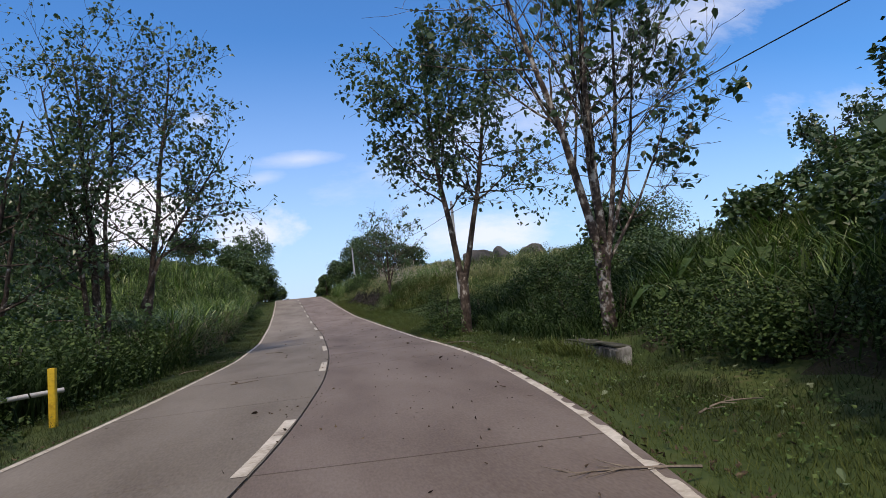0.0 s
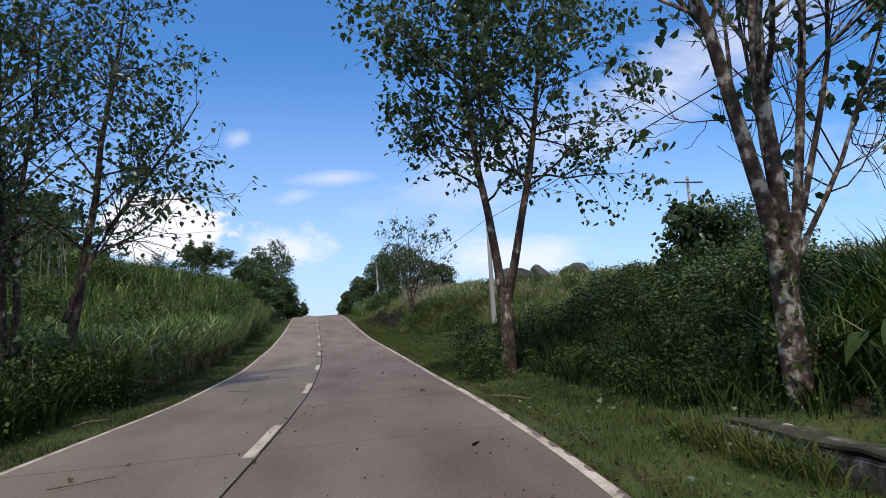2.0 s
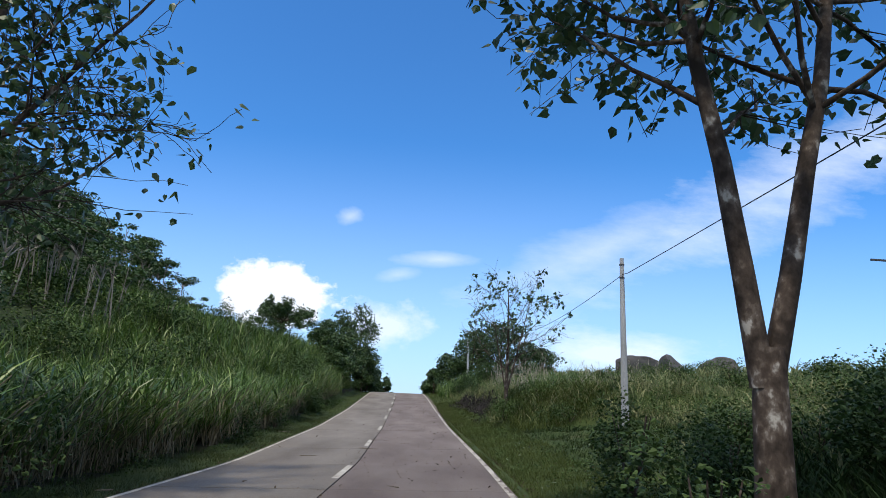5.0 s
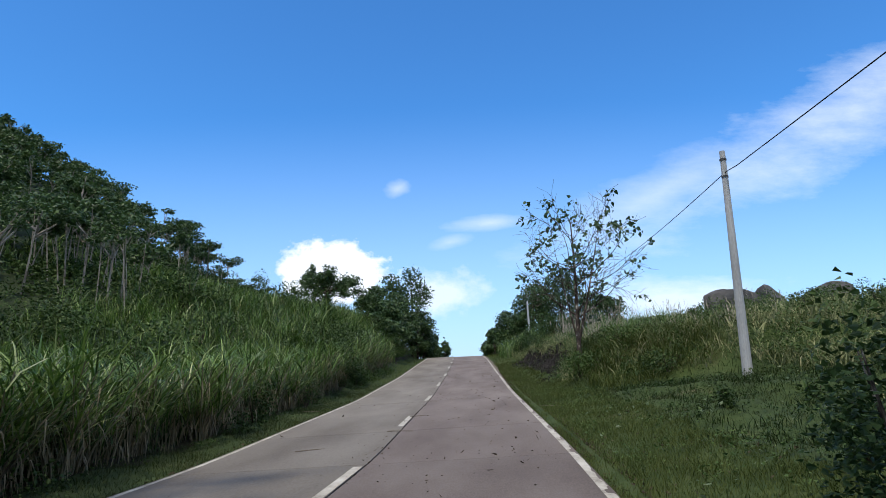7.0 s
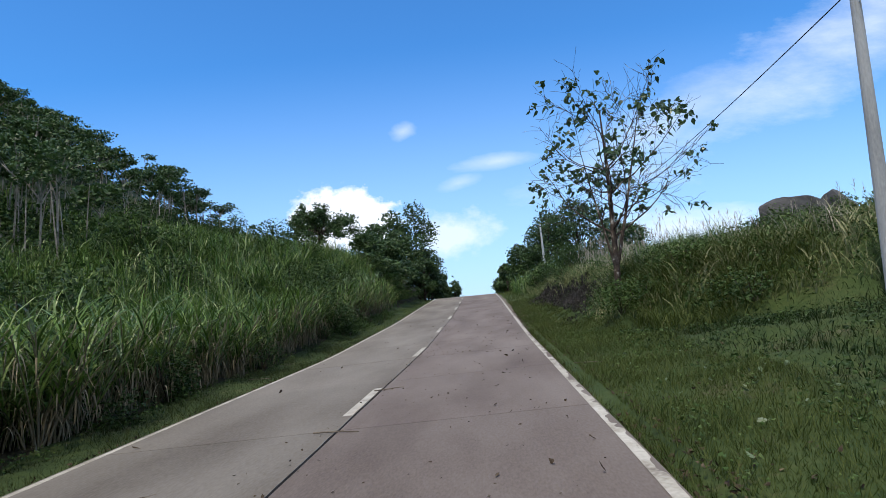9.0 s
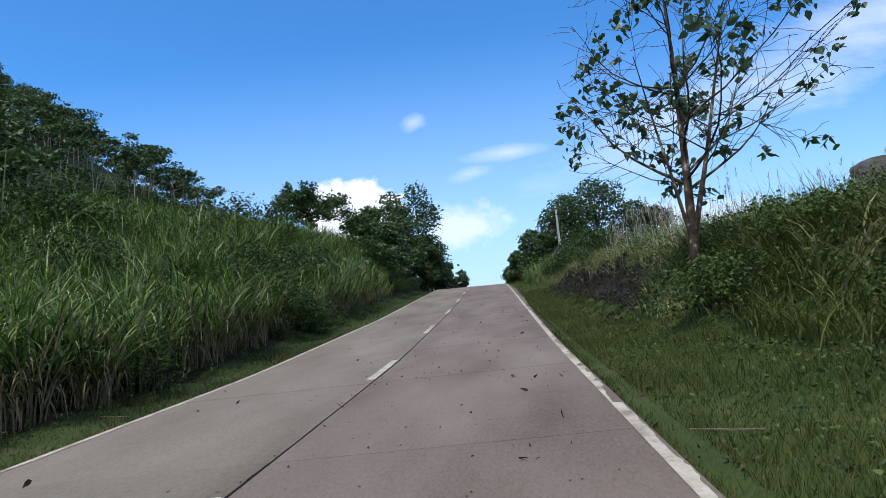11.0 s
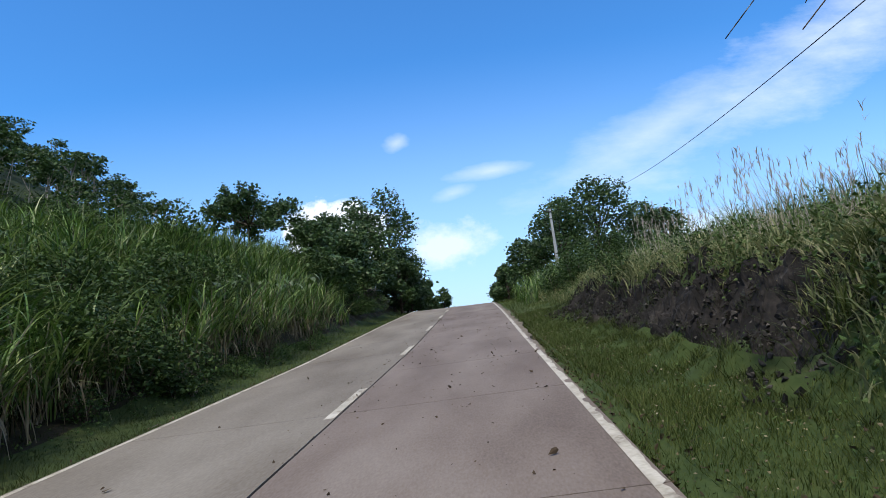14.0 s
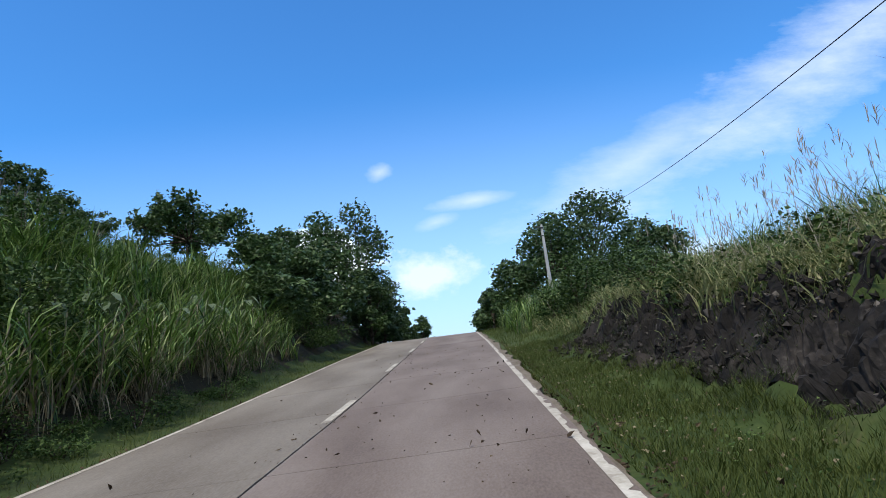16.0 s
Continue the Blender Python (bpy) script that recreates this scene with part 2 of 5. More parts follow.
M_BOULDER = surface("weathered_boulder", [(0.15, (0.036, 0.036, 0.037)), (0.5, (0.078, 0.076, 0.075)), (0.9, (0.14, 0.136, 0.132))], 0.8, 6, 0.95, 0.7)
M_CUT = surface("dark_cut_soil", [(0.15, (0.005, 0.0045, 0.0045)), (0.5, (0.012, 0.0105, 0.0095)), (0.9, (0.04, 0.034, 0.029))], 1.0, 8, 0.95, 0.8)
M_YELLOW = surface("yellow_paint", [(0.15, (0.42, 0.27, 0.02)), (0.6, (0.66, 0.45, 0.03))], 3, 25, 0.6, 0.1)
M_DEADLEAF = surface("fallen_leaves", [(0.1, (0.022, 0.016, 0.011)), (0.6, (0.07, 0.049, 0.03)), (1.0, (0.22, 0.175, 0.11))], 6, 40, 0.9, 0, 0.3)
M_TWIG = surface("dry_twigs", [(0.1, (0.08, 0.065, 0.05)), (0.9, (0.23, 0.195, 0.155))], 5, 40, 0.9, 0.2)


# ---------------------------------------------------------------- helpers for meshes
def mesh_np(name, verts, quads=None, tris=None, smooth=False):
    """A mesh from arrays of corners and of quads and triangles."""
    me = bpy.data.meshes.new(name)
    verts = np.asarray(verts, dtype=np.float32).reshape(-1, 3)
    q = np.zeros((0, 4), np.int32) if quads is None else np.asarray(quads, np.int32).reshape(-1, 4)
    t = np.zeros((0, 3), np.int32) if tris is None else np.asarray(tris, np.int32).reshape(-1, 3)
    me.vertices.add(len(verts))
    me.vertices.foreach_set("co", verts.ravel())
    me.loops.add(q.size + t.size)
    me.loops.foreach_set("vertex_index", np.concatenate([q.ravel(), t.ravel()]).astype(np.int32))
    me.polygons.add(len(q) + len(t))
    me.polygons.foreach_set("loop_start", np.concatenate([np.arange(len(q)) * 4, q.size + np.arange(len(t)) * 3]).astype(np.int32))
    me.polygons.foreach_set("use_smooth", np.full(len(q) + len(t), smooth, dtype=bool))
    me.update(calc_edges=True)
    me.validate()
    return me


def solid(name, me, mat, parent=None, label=""):
    me.materials.append(mat)
    ob = new(name, me)
    if parent is not None:
        ob.parent = parent
    if label:
        ob["label"] = label
    return ob


def part(name, bm, mat, parent, label=""):
    me = bpy.data.meshes.new(name)
    bm.to_mesh(me)
    bm.free()
    return solid(name, me, mat, parent, label)


def thing(name, at, label, category, group="", kind="", rz=0.0):
    ob = new(name)
    ob.matrix_basis = pose(*at, 0, 0, rz)
    return tagged(ob, label, category, group, kind)


def tubes(lines, sides=6):
    """Verts and quads of tapering tubes; lines: (points, radii)."""
    vs, qs, n0 = [], [], 0
    ang = np.arange(sides) * 2 * np.pi / sides
    for pts, rad in lines:
        pts, rad = np.asarray(pts, float), np.asarray(rad, float)
        d = np.gradient(pts, axis=0)
        d /= np.linalg.norm(d, axis=1, keepdims=True) + 1e-9
        up = np.where(np.abs(d[:, 2:3]) > 0.9, [[1.0, 0, 0]], [[0, 0, 1.0]])
        a = np.cross(d, up)
        a /= np.linalg.norm(a, axis=1, keepdims=True) + 1e-9
        b = np.cross(d, a)
        ring = pts[:, None] + rad[:, None, None] * (np.cos(ang)[None, :, None] * a[:, None] + np.sin(ang)[None, :, None] * b[:, None])
        n = len(pts)
        i, j = np.meshgrid(np.arange(n - 1), np.arange(sides), indexing="ij")
        k = (j + 1) % sides
        q = np.stack([i * sides + j, i * sides + k, (i + 1) * sides + k, (i + 1) * sides + j], -1).reshape(-1, 4)
        vs.append(ring.reshape(-1, 3))
        qs.append(q + n0)
        n0 += n * sides
    return np.concatenate(vs), np.concatenate(qs)


def blades(rng, base, height, width, lean, bend, seg=3, toward=None):
    """Grass blades that rise from base points and arch over: verts and quads."""
    n = len(base)
    az_ = rng.uniform(0, 2 * np.pi, n) if toward is None else toward
    d = np.stack([np.cos(az_), np.sin(az_), np.zeros(n)], 1)
    face = az_ + np.pi / 2 + rng.normal(0, 0.5, n)
    side = np.stack([np.cos(face), np.sin(face), np.zeros(n)], 1)
    s = np.linspace(0, 1, seg + 1)
    out_ = lean[:, None] * s + bend[:, None] * s ** 2.5
    rise = s - 0.45 * np.clip(bend, 0, 1.6)[:, None] * s ** 3
    c = base[:, None] + height[:, None, None] * (out_[..., None] * d[:, None] + rise[..., None] * np.array([0, 0, 1.0]))
    w = width[:, None] * (np.array([0.6, 1.0, 0.85, 0.5, 0.1]) if seg == 4 else np.interp(s, [0, 0.35, 0.75, 1], [0.7, 1.0, 0.7, 0.08]))[None] * 0.5
    v = np.stack([c - side[:, None] * w[..., None], c + side[:, None] * w[..., None]], 2).reshape(-1, 3)
    k = np.arange(seg)
    q = np.stack([2 * k, 2 * k + 1, 2 * k + 3, 2 * k + 2], 1)
    q = (q[None] + (np.arange(n) * 2 * (seg + 1))[:, None, None]).reshape(-1, 4)
    return v, q


def hanging(rng, base, long_, width, az_):
    """Limp dead blades that leave a stalk, arch a little and hang down: verts and quads."""
    n, seg = len(base), 4
    d = np.stack([np.cos(az_), np.sin(az_), np.zeros(n)], 1)
    face = az_ + np.pi / 2 + rng.normal(0, 0.4, n)
    side = np.stack([np.cos(face), np.sin(face), np.zeros(n)], 1)
    s = np.linspace(0, 1, seg + 1)
    out_ = rng.uniform(0.18, 0.5, n)[:, None] * s ** 0.8
    fall = rng.uniform(0.2, 0.55, n)[:, None] * s - rng.uniform(0.75, 1.15, n)[:, None] * s ** 1.8
    c = base[:, None] + long_[:, None, None] * (out_[..., None] * d[:, None] + fall[..., None] * np.array([0, 0, 1.0]))
    low = base[:, 2:3] * 0 + (base[:, 2] - rng.uniform(0.3, 1.0, n) * 1.0)[:, None]
    c[..., 2] = np.maximum(c[..., 2], low)
    w = width[:, None] * np.array([0.6, 1.0, 0.85, 0.5, 0.1])[None] * 0.5
    v = np.stack([c - side[:, None] * w[..., None], c + side[:, None] * w[..., None]], 2).reshape(-1, 3)
    k = np.arange(seg)
    q = np.stack([2 * k, 2 * k + 1, 2 * k + 3, 2 * k + 2], 1)
    q = (q[None] + (np.arange(n) * 2 * (seg + 1))[:, None, None]).reshape(-1, 4)
    return v, q


def leaves(rng, at, size, droop=0.5, aspect=0.75, fold=0.25, plain=False):
    """Pointed leaves with two lobes, folded along the midrib: verts and quads (two a leaf; one where plain)."""
    n = len(at)
    az_ = rng.uniform(0, 2 * np.pi, n)
    pitch = rng.normal(-droop, 0.45, n)
    fwd = np.stack([np.cos(az_) * np.cos(pitch), np.sin(az_) * np.cos(pitch), np.sin(pitch)], 1)
    ref = np.stack([-np.sin(az_), np.cos(az_), np.zeros(n)], 1)
    upv = np.cross(fwd, ref)
    roll = rng.normal(0, 0.7, n)[:, None]
    right = ref * np.cos(roll) + upv * np.sin(roll)
    nor = np.cross(right, fwd)
    shape = np.array([[0, 0, 0], [-0.30, -0.06, fold], [-0.5, 0.32, fold], [0, 1.0, -0.12], [0.5, 0.32, fold], [0.30, -0.06, fold]])
    if plain:
        shape = shape[[0, 2, 3, 4]]
    sx, sy, sz = shape[:, 0] * aspect, shape[:, 1], shape[:, 2] * 0.5
    v = at[:, None] + size[:, None, None] * (sx[None, :, None] * right[:, None] + sy[None, :, None] * fwd[:, None] + sz[None, :, None] * nor[:, None])
    q = np.array([[0, 1, 2, 3]]) if plain else np.array([[0, 1, 2, 3], [0, 3, 4, 5]])
    q = (q[None] + (np.arange(n) * len(shape))[:, None, None]).reshape(-1, 4)
    return v.reshape(-1, 3), q


def merge(chunks):
    vs, qs, n0 = [], [], 0
    for v, q in chunks:
        vs.append(v)
        qs.append(q + n0)
        n0 += len(v)
    return np.concatenate(vs), np.concatenate(qs)


# ---------------------------------------------------------------- the lie of the land
ROAD_Y = np.array([-40.0, -3.5, 1.8, 7.1, 12.4, 17.6, 23.0, 33.5, 49.4, 65.0, 81.0, 97.0, 104.0, 112.0, 125.0, 160.0])
ROAD_X = 0.03 + np.array([-22.0, -3.20, -1.56, -0.37, 0.34, 0.71, 0.97, 1.24, 1.16, 1.02, 0.80, 0.48, 0.40, 0.40, 0.9, 6.0])
ROAD_Z = -0.015 + np.array([-0.6, -0.06, -0.04, 0.04, 0.11, 0.11, 0.08, 0.24, 0.80, 1.70, 2.81, 3.80, 4.00, 3.95, 3.0, -3.0])
BANK_Y, BANK = np.array([0.0, 17.6, 35.3, 61.8, 90.0, 112.0]), np.array([0.025, 0.033, 0.047, 0.043, 0.03, 0.01])
HALF, LEFT = 3.35, 3.14            # from the centre joint to the edge lines
_k = np.arange(-40.0, 160.0, 0.5)


def _smooth(values):
    v = np.interp(_k, ROAD_Y, values)
    for _ in range(12):
        v[1:-1] = 0.25 * v[:-2] + 0.5 * v[1:-1] + 0.25 * v[2:]
    return v


_sx, _sz = _smooth(ROAD_X), _smooth(ROAD_Z)


def road_x(y):
    return np.interp(y, _k, _sx)


def road_z(y):
    return np.interp(y, _k, _sz)


def road_at(y, u, lift=0.0):
    """The point of the road at station y, u metres to the right of the middle."""
    y, u = np.broadcast_arrays(np.asarray(y, float), np.asarray(u, float))
    dx = (road_x(y + 0.5) - road_x(y - 0.5))
    n = 1 / np.sqrt(1 + dx * dx)
    return np.stack([road_x(y) + u * n, y - u * dx * n, road_z(y) + u * np.interp(y, BANK_Y, BANK) + lift], -1)


def step(a, b, x):
    s = np.clip((x - a) / (b - a + 1e-9), 0, 1)
    return s * s * (3 - 2 * s)


def lumps(x, y, size, seed=0):
    """Cheap smooth unevenness."""
    a = np.sin(x / size * 1.7 + seed) * np.cos(y / size * 1.3 + 2 * seed) + 0.6 * np.sin(x / size * 3.1 + y / size * 2.3 + seed * 3)
    return a + 0.4 * np.sin(y / size * 5.3 - x / size * 4.1 + seed * 5)


RIGHT_Y = np.array([-15.0, 8, 16, 24, 32, 42, 47, 52, 56, 61, 65, 71, 80, 100, 120])
RIGHT_START = np.array([5.2, 5.6, 5.6, 5.8, 7.0, 10.0, 5.4, 5.0, 6.3, 5.9, 5.5, 5.2, 5.2, 5.2, 5.2])
RIGHT_WIDE = np.array([6.0, 5, 5, 6, 9, 6, 3, 2.2, 1.1, 1.0, 1.0, 1.4, 4, 5, 5])
RIGHT_HIGH = np.array([1.0, 1.0, 1.1, 1.2, 1.2, 1.15, 1.25, 1.35, 1.2, 1.12, 1.1, 1.0, 1.2, 1.4, 1.0])
RIGHT_VERGE = np.array([0.02, 0.02, 0.03, 0.05, 0.10, 0.14, 0.10, 0.06, 0.07, 0.07, 0.06, 0.05, 0.05, 0.06, 0.05])


def land(x, y):
    """Height of the ground."""
    x, y = np.broadcast_arrays(np.asarray(x, float), np.asarray(y, float))
    dx = (road_x(y + 0.5) - road_x(y - 0.5))
    u = (x - road_x(y)) / np.sqrt(1 + dx * dx)
    u = np.where(u < -1, u - (HALF - LEFT) * 1.1, u)
    bank = np.interp(y, BANK_Y, BANK)
    base = road_z(y) + np.clip(u, -5.5, 5.5) * bank
    au = np.abs(u)
    # right side
    ru = np.maximum(u - 3.6, 0)
    verge = np.interp(y, RIGHT_Y, RIGHT_VERGE) * np.minimum(ru, 7)
    r0, rw, rh = (np.interp(y, RIGHT_Y, a) for a in (RIGHT_START, RIGHT_WIDE, RIGHT_HIGH))
    r = verge + rh * step(r0, r0 + rw, u) + 0.135 * np.clip(u - r0 - rw * 0.6, 0, 16) - 0.10 * np.clip(u - 26, 0, 60)
    # left side
    v = -u
    early, late = step(70, 45, y), step(45, 70, y)
    l = 0.22 * np.clip(v - 9.0, 0, 25) + late * 3.7 * step(4.9, 10.0, v) + 0.60 * np.clip(v - 32, 0, 45) * step(205, 120, y) * step(20, 70, y) + 0.2 * np.clip(v - 75, 0, 60)
    side = np.where(u > 0, r, l)
    h = base - 0.06 - 0.10 * step(3.5, 4.2, au) + np.where(au > 3.6, side, 0.0)
    rough = step(4.0, 6.5, au)
    h = h + rough * (0.10 * lumps(x, y, 2.2, 1) + 0.05 * lumps(x, y, 0.7, 2))
    # the cut in the bank shows broken ground
    cut = step(50, 55, y) * step(76, 70, y) * step(4.6, 5.4, u) * step(9.0, 7.6, u)
    h = h + cut * (0.17 * lumps(x, y * 0.8, 0.45, 3) + 0.10 * lumps(x * 1.1, y, 0.22, 6))
    h = h - 0.28 * np.exp(-((x - 6.4) / 0.9) ** 2 - ((y - 10.2) / 1.1) ** 2)
    # behind the crest all falls away
    h = h - 0.05 * np.clip(y - 118, 0, 60) * step(-60, -10, x) * 1.0 - 0.10 * np.clip(y - 150, 0, 100) * step(-80, -20, x)
    # no ground pokes through the pavement
    h = np.where(au < 3.75, base - 0.16, h)
    return h


def scatter(rng, n, y0, y1, u0, u1, power=1.0):
    """n points on the land between two stations and two distances from the road's middle; denser towards u0 with power."""
    y = rng.uniform(y0, y1, n)
    u = u0 + (u1 - u0) * rng.uniform(0, 1, n) ** power
    p = road_at(y, u)
    p[:, 2] = land(p[:, 0], p[:, 1])
    return p


def build_ground():
    def axis(a, b, fine0, fine1, step_, grow):
        c = list(np.arange(fine0, fine1, step_))
        d, p = step_, fine1
        while p < b:
            c.append(p)
            d *= grow
            p += d
        c.append(b)
        d, p, low = step_, fine0, []
        while p > a:
            d *= grow
            p -= d
            low.append(max(p, a))
        return np.array(low[::-1] + c)
    xs, ys = axis(-2500, 2500, -16, 16, 0.3, 1.16), axis(-2500, 4000, -6, 110, 0.4, 1.16)
    gx, gy = np.meshgrid(xs, ys, indexing="ij")
    far = np.maximum(np.maximum(np.abs(gx) - 150, np.maximum(gy - 200, -gy - 60)), 0)
    gz = land(np.clip(gx, -160, 160), np.clip(gy, -60, 220)) - np.minimum(far * 0.03, 40)
    ny = len(ys)
    i, j = np.meshgrid(np.arange(len(xs) - 1), np.arange(ny - 1), indexing="ij")
    q = np.stack([i * ny + j, (i + 1) * ny + j, (i + 1) * ny + j + 1, i * ny + j + 1], -1).reshape(-1, 4)
    me = mesh_np("ground", np.stack([gx, gy, gz], -1).reshape(-1, 3), q, smooth=True)
    me.materials.append(M_GROUND)
    me.materials.append(M_CUT)
    cx = gx[:-1, :-1].ravel() - road_x(gy[:-1, :-1].ravel())
    cy = gy[:-1, :-1].ravel()
    face_x, top = cx, np.interp(cy, RIGHT_Y, RIGHT_START)
    wide = np.interp(cy, RIGHT_Y, RIGHT_WIDE)
    edge = 0.35 * lumps(cx, cy, 1.1, 4)
    cut = (cy > 53.5 + edge * 3) & (cy < 71 + edge * 3) & (face_x > top - 0.15 + edge * 0.4) & (face_x < top + wide * 0.7 + edge * 0.6)
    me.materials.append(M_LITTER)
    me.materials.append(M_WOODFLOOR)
    # ground beneath wood, cane and trees takes the floors painted dark for shade
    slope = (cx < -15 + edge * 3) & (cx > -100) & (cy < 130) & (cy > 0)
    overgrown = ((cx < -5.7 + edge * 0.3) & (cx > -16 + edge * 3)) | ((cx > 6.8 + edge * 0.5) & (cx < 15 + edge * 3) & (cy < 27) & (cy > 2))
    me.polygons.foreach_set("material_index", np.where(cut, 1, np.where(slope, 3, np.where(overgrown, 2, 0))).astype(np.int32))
    ob = new("ground", me)
    tagged(ob, "grassy roadside ground rising into banks on both sides", "ground", kind="structure")


build_ground()


def ribbon(y0, y1, u0, u1, lift, n, rng=None, ragged=0.0, under=0.0):
    ys = np.linspace(y0, y1, n)
    wob = (0 if rng is None else ragged * (0.6 * np.convolve(rng.normal(0, 1, n + 8), np.ones(9) / 5, "valid") + 0.5 * np.clip(rng.normal(0, 1, n), -2, 0.6)))
    a, b = road_at(ys, u0, lift), road_at(ys, u1 + wob, lift)
    v = np.stack([a, b], 1).reshape(-1, 3)
    k = np.arange(n - 1)
    q = np.stack([2 * k, 2 * k + 1, 2 * k + 3, 2 * k + 2], 1)
    if under:
        c, d = road_at(ys, u0, lift - under), road_at(ys, u1 + wob, lift - under)
        w = np.stack([c, d], 1).reshape(-1, 3)
        m = len(v)
        e = np.stack([m + 2 * k + 2, m + 2 * k + 3, m + 2 * k + 1, m + 2 * k], 1)
        s1 = np.stack([2 * k + 2, m + 2 * k + 2, m + 2 * k, 2 * k], 1)
        s2 = np.stack([2 * k + 1, m + 2 * k + 1, m + 2 * k + 3, 2 * k + 3], 1)
        ends = np.array([[0, m, m + 1, 1], [2 * n - 2, 2 * n - 1, m + 2 * n - 1, m + 2 * n - 2]])
        return np.concatenate([v, w]), np.concatenate([q, e, s1, s2, ends])
    return v, q


def chips(rng, n, deep):
    """Bites of uneven length and depth out of an edge of n steps."""
    out_ = np.zeros(n)
    k = 0
    while k < n:
        m = int(rng.integers(1, 6))
        out_[k:k + m] = deep * rng.uniform(0.1, 1.0) ** 1.5 if rng.uniform() < 0.55 else 0.0
        k += m
    return out_


DASH_ENDS = [-8.2, 0.2, 8.6, 17.2, 25.2, 32.8, 41.1, 49.5, 57.8, 66.0, 74.5, 82.8, 91.1, 99.4, 107.7]


def build_road():
    rng = np.random.default_rng(5)
    bed = mesh_np("road", *ribbon(-30, 150, -LEFT - 0.08, HALF + 0.07, -0.02, 400, under=0.12))
    road = solid("road", bed, M_JOINT)
    tagged(road, "two-lane concrete road with white edge lines climbing a hill", "road", kind="structure")
    y = -30.0
    while y < 148:
        length = 4.5
        for a, b in ((-LEFT - 0.09, 0.034), (0.066, HALF + 0.08)):
            y0 = y
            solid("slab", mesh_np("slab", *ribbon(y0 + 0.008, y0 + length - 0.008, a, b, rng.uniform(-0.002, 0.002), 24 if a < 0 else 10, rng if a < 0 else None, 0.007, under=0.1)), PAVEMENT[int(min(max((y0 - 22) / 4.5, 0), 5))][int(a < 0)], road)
        y += length
    solid("edge_line", mesh_np("edge_line", *ribbon(-30, 150, -LEFT - 0.045, -LEFT + 0.05, 0.005, 600, rng, 0.014)), M_PAINT, road, "white painted line along the pavement's edge")
    # the line along the other edge is broken where turf has crept over it
    solid("edge_line", mesh_np("edge_line", *ribbon(-30, 150, HALF - 0.055, HALF + 0.06 - chips(rng, 2400, 0.085), 0.005, 2400, rng, 0.008)), M_PAINT, road, "chipped white line along the pavement's edge")
    for end in DASH_ENDS:
        w = rng.uniform(-0.01, 0.01)
        solid("centre_dash", mesh_np("centre_dash", *ribbon(end - 2.6, end, -0.13 + w, 0.02 + w, 0.005, 14, rng, 0.006)), M_PAINT, road, "worn white centre dash")
    ys = np.linspace(55, 112, 420)
    wide = 0.02 + step(55, 72, ys) * 0.22 * np.clip(0.75 + 0.35 * lumps(ys * 0.3, ys, 1.2, 3), 0.15, 1.2)
    shoulder = mesh_np("shoulder", *ribbon(55, 112, HALF + 0.085, HALF + 0.085 + wide, -0.03, 420, rng, 0.03, under=0.12))
    solid("shoulder", shoulder, M_SHOULDER, road, "dusty concrete strip beside the white line")


# ---------------------------------------------------------------- trees
def grow(rng, stems, spec):
    """Branch lines and leaf places of a tree; stems: (start, direction, length, radius)."""
    lines, twigs = [], []

    def limb(p, d, length, r, level):
        n = 9 if level == 0 else (7 if level == 1 else 5)
        pts, rad = [np.array(p, float)], [r]
        d = np.array(d, float) / np.linalg.norm(d)
        stub = level == 0 and length < 2.7  # a trunk below a fork
        for i in range(n - 1):
            if not stub:
                d = d + rng.normal(0, spec["wander"][level], 3) + np.array([0, 0, spec["rise"][level]])
            d /= np.linalg.norm(d)
            pts.append(pts[-1] + d * length / (n - 1))
            rad.append(max(r * (1 - (0.22 if stub else 0.82) * (i + 1) / (n - 1)), 0.006))
        pts = np.array(pts)
        lines.append((pts, np.array(rad), level))
        if level >= spec["leafy"]:
            twigs.append(pts)
        if level >= spec["levels"] or stub:
            return
        for _ in range(spec["kids"][level]):
            f = rng.uniform(spec["from"][level], 1.0)
            k = f * (n - 1)
            i = min(int(k), n - 2)
            at_ = pts[i] + (pts[i + 1] - pts[i]) * (k - i)
            along = pts[i + 1] - pts[i]
            along /= np.linalg.norm(along)
            a = rng.uniform(0, 2 * np.pi)
            side = np.cross(along, [math.cos(a), math.sin(a), 0.35])
            side /= np.linalg.norm(side) + 1e-9
            spread = radians(rng.uniform(*spec["angle"][level]))
            nd = along * math.cos(spread) + side * math.sin(spread)
            if level == 0 and nd[2] < 0.05:
                nd[2] = abs(nd[2]) * 0.5 + 0.05
            limb(at_, nd, length * rng.uniform(*spec["short"][level]) * (1.15 - 0.55 * f), max(rad[i] * 0.40, 0.008), level + 1)
    for p, d, length, r in stems:
        limb(p, d, length, r, 0)
    return lines, twigs


TREE = dict(levels=2, leafy=1, kids=(17, 9), angle=((50, 85), (30, 65)), short=((0.36, 0.62), (0.30, 0.55)), wander=(0.07, 0.16, 0.22), rise=(0.05, 0.05, -0.03))
TREE["from"] = (0.16, 0.25)


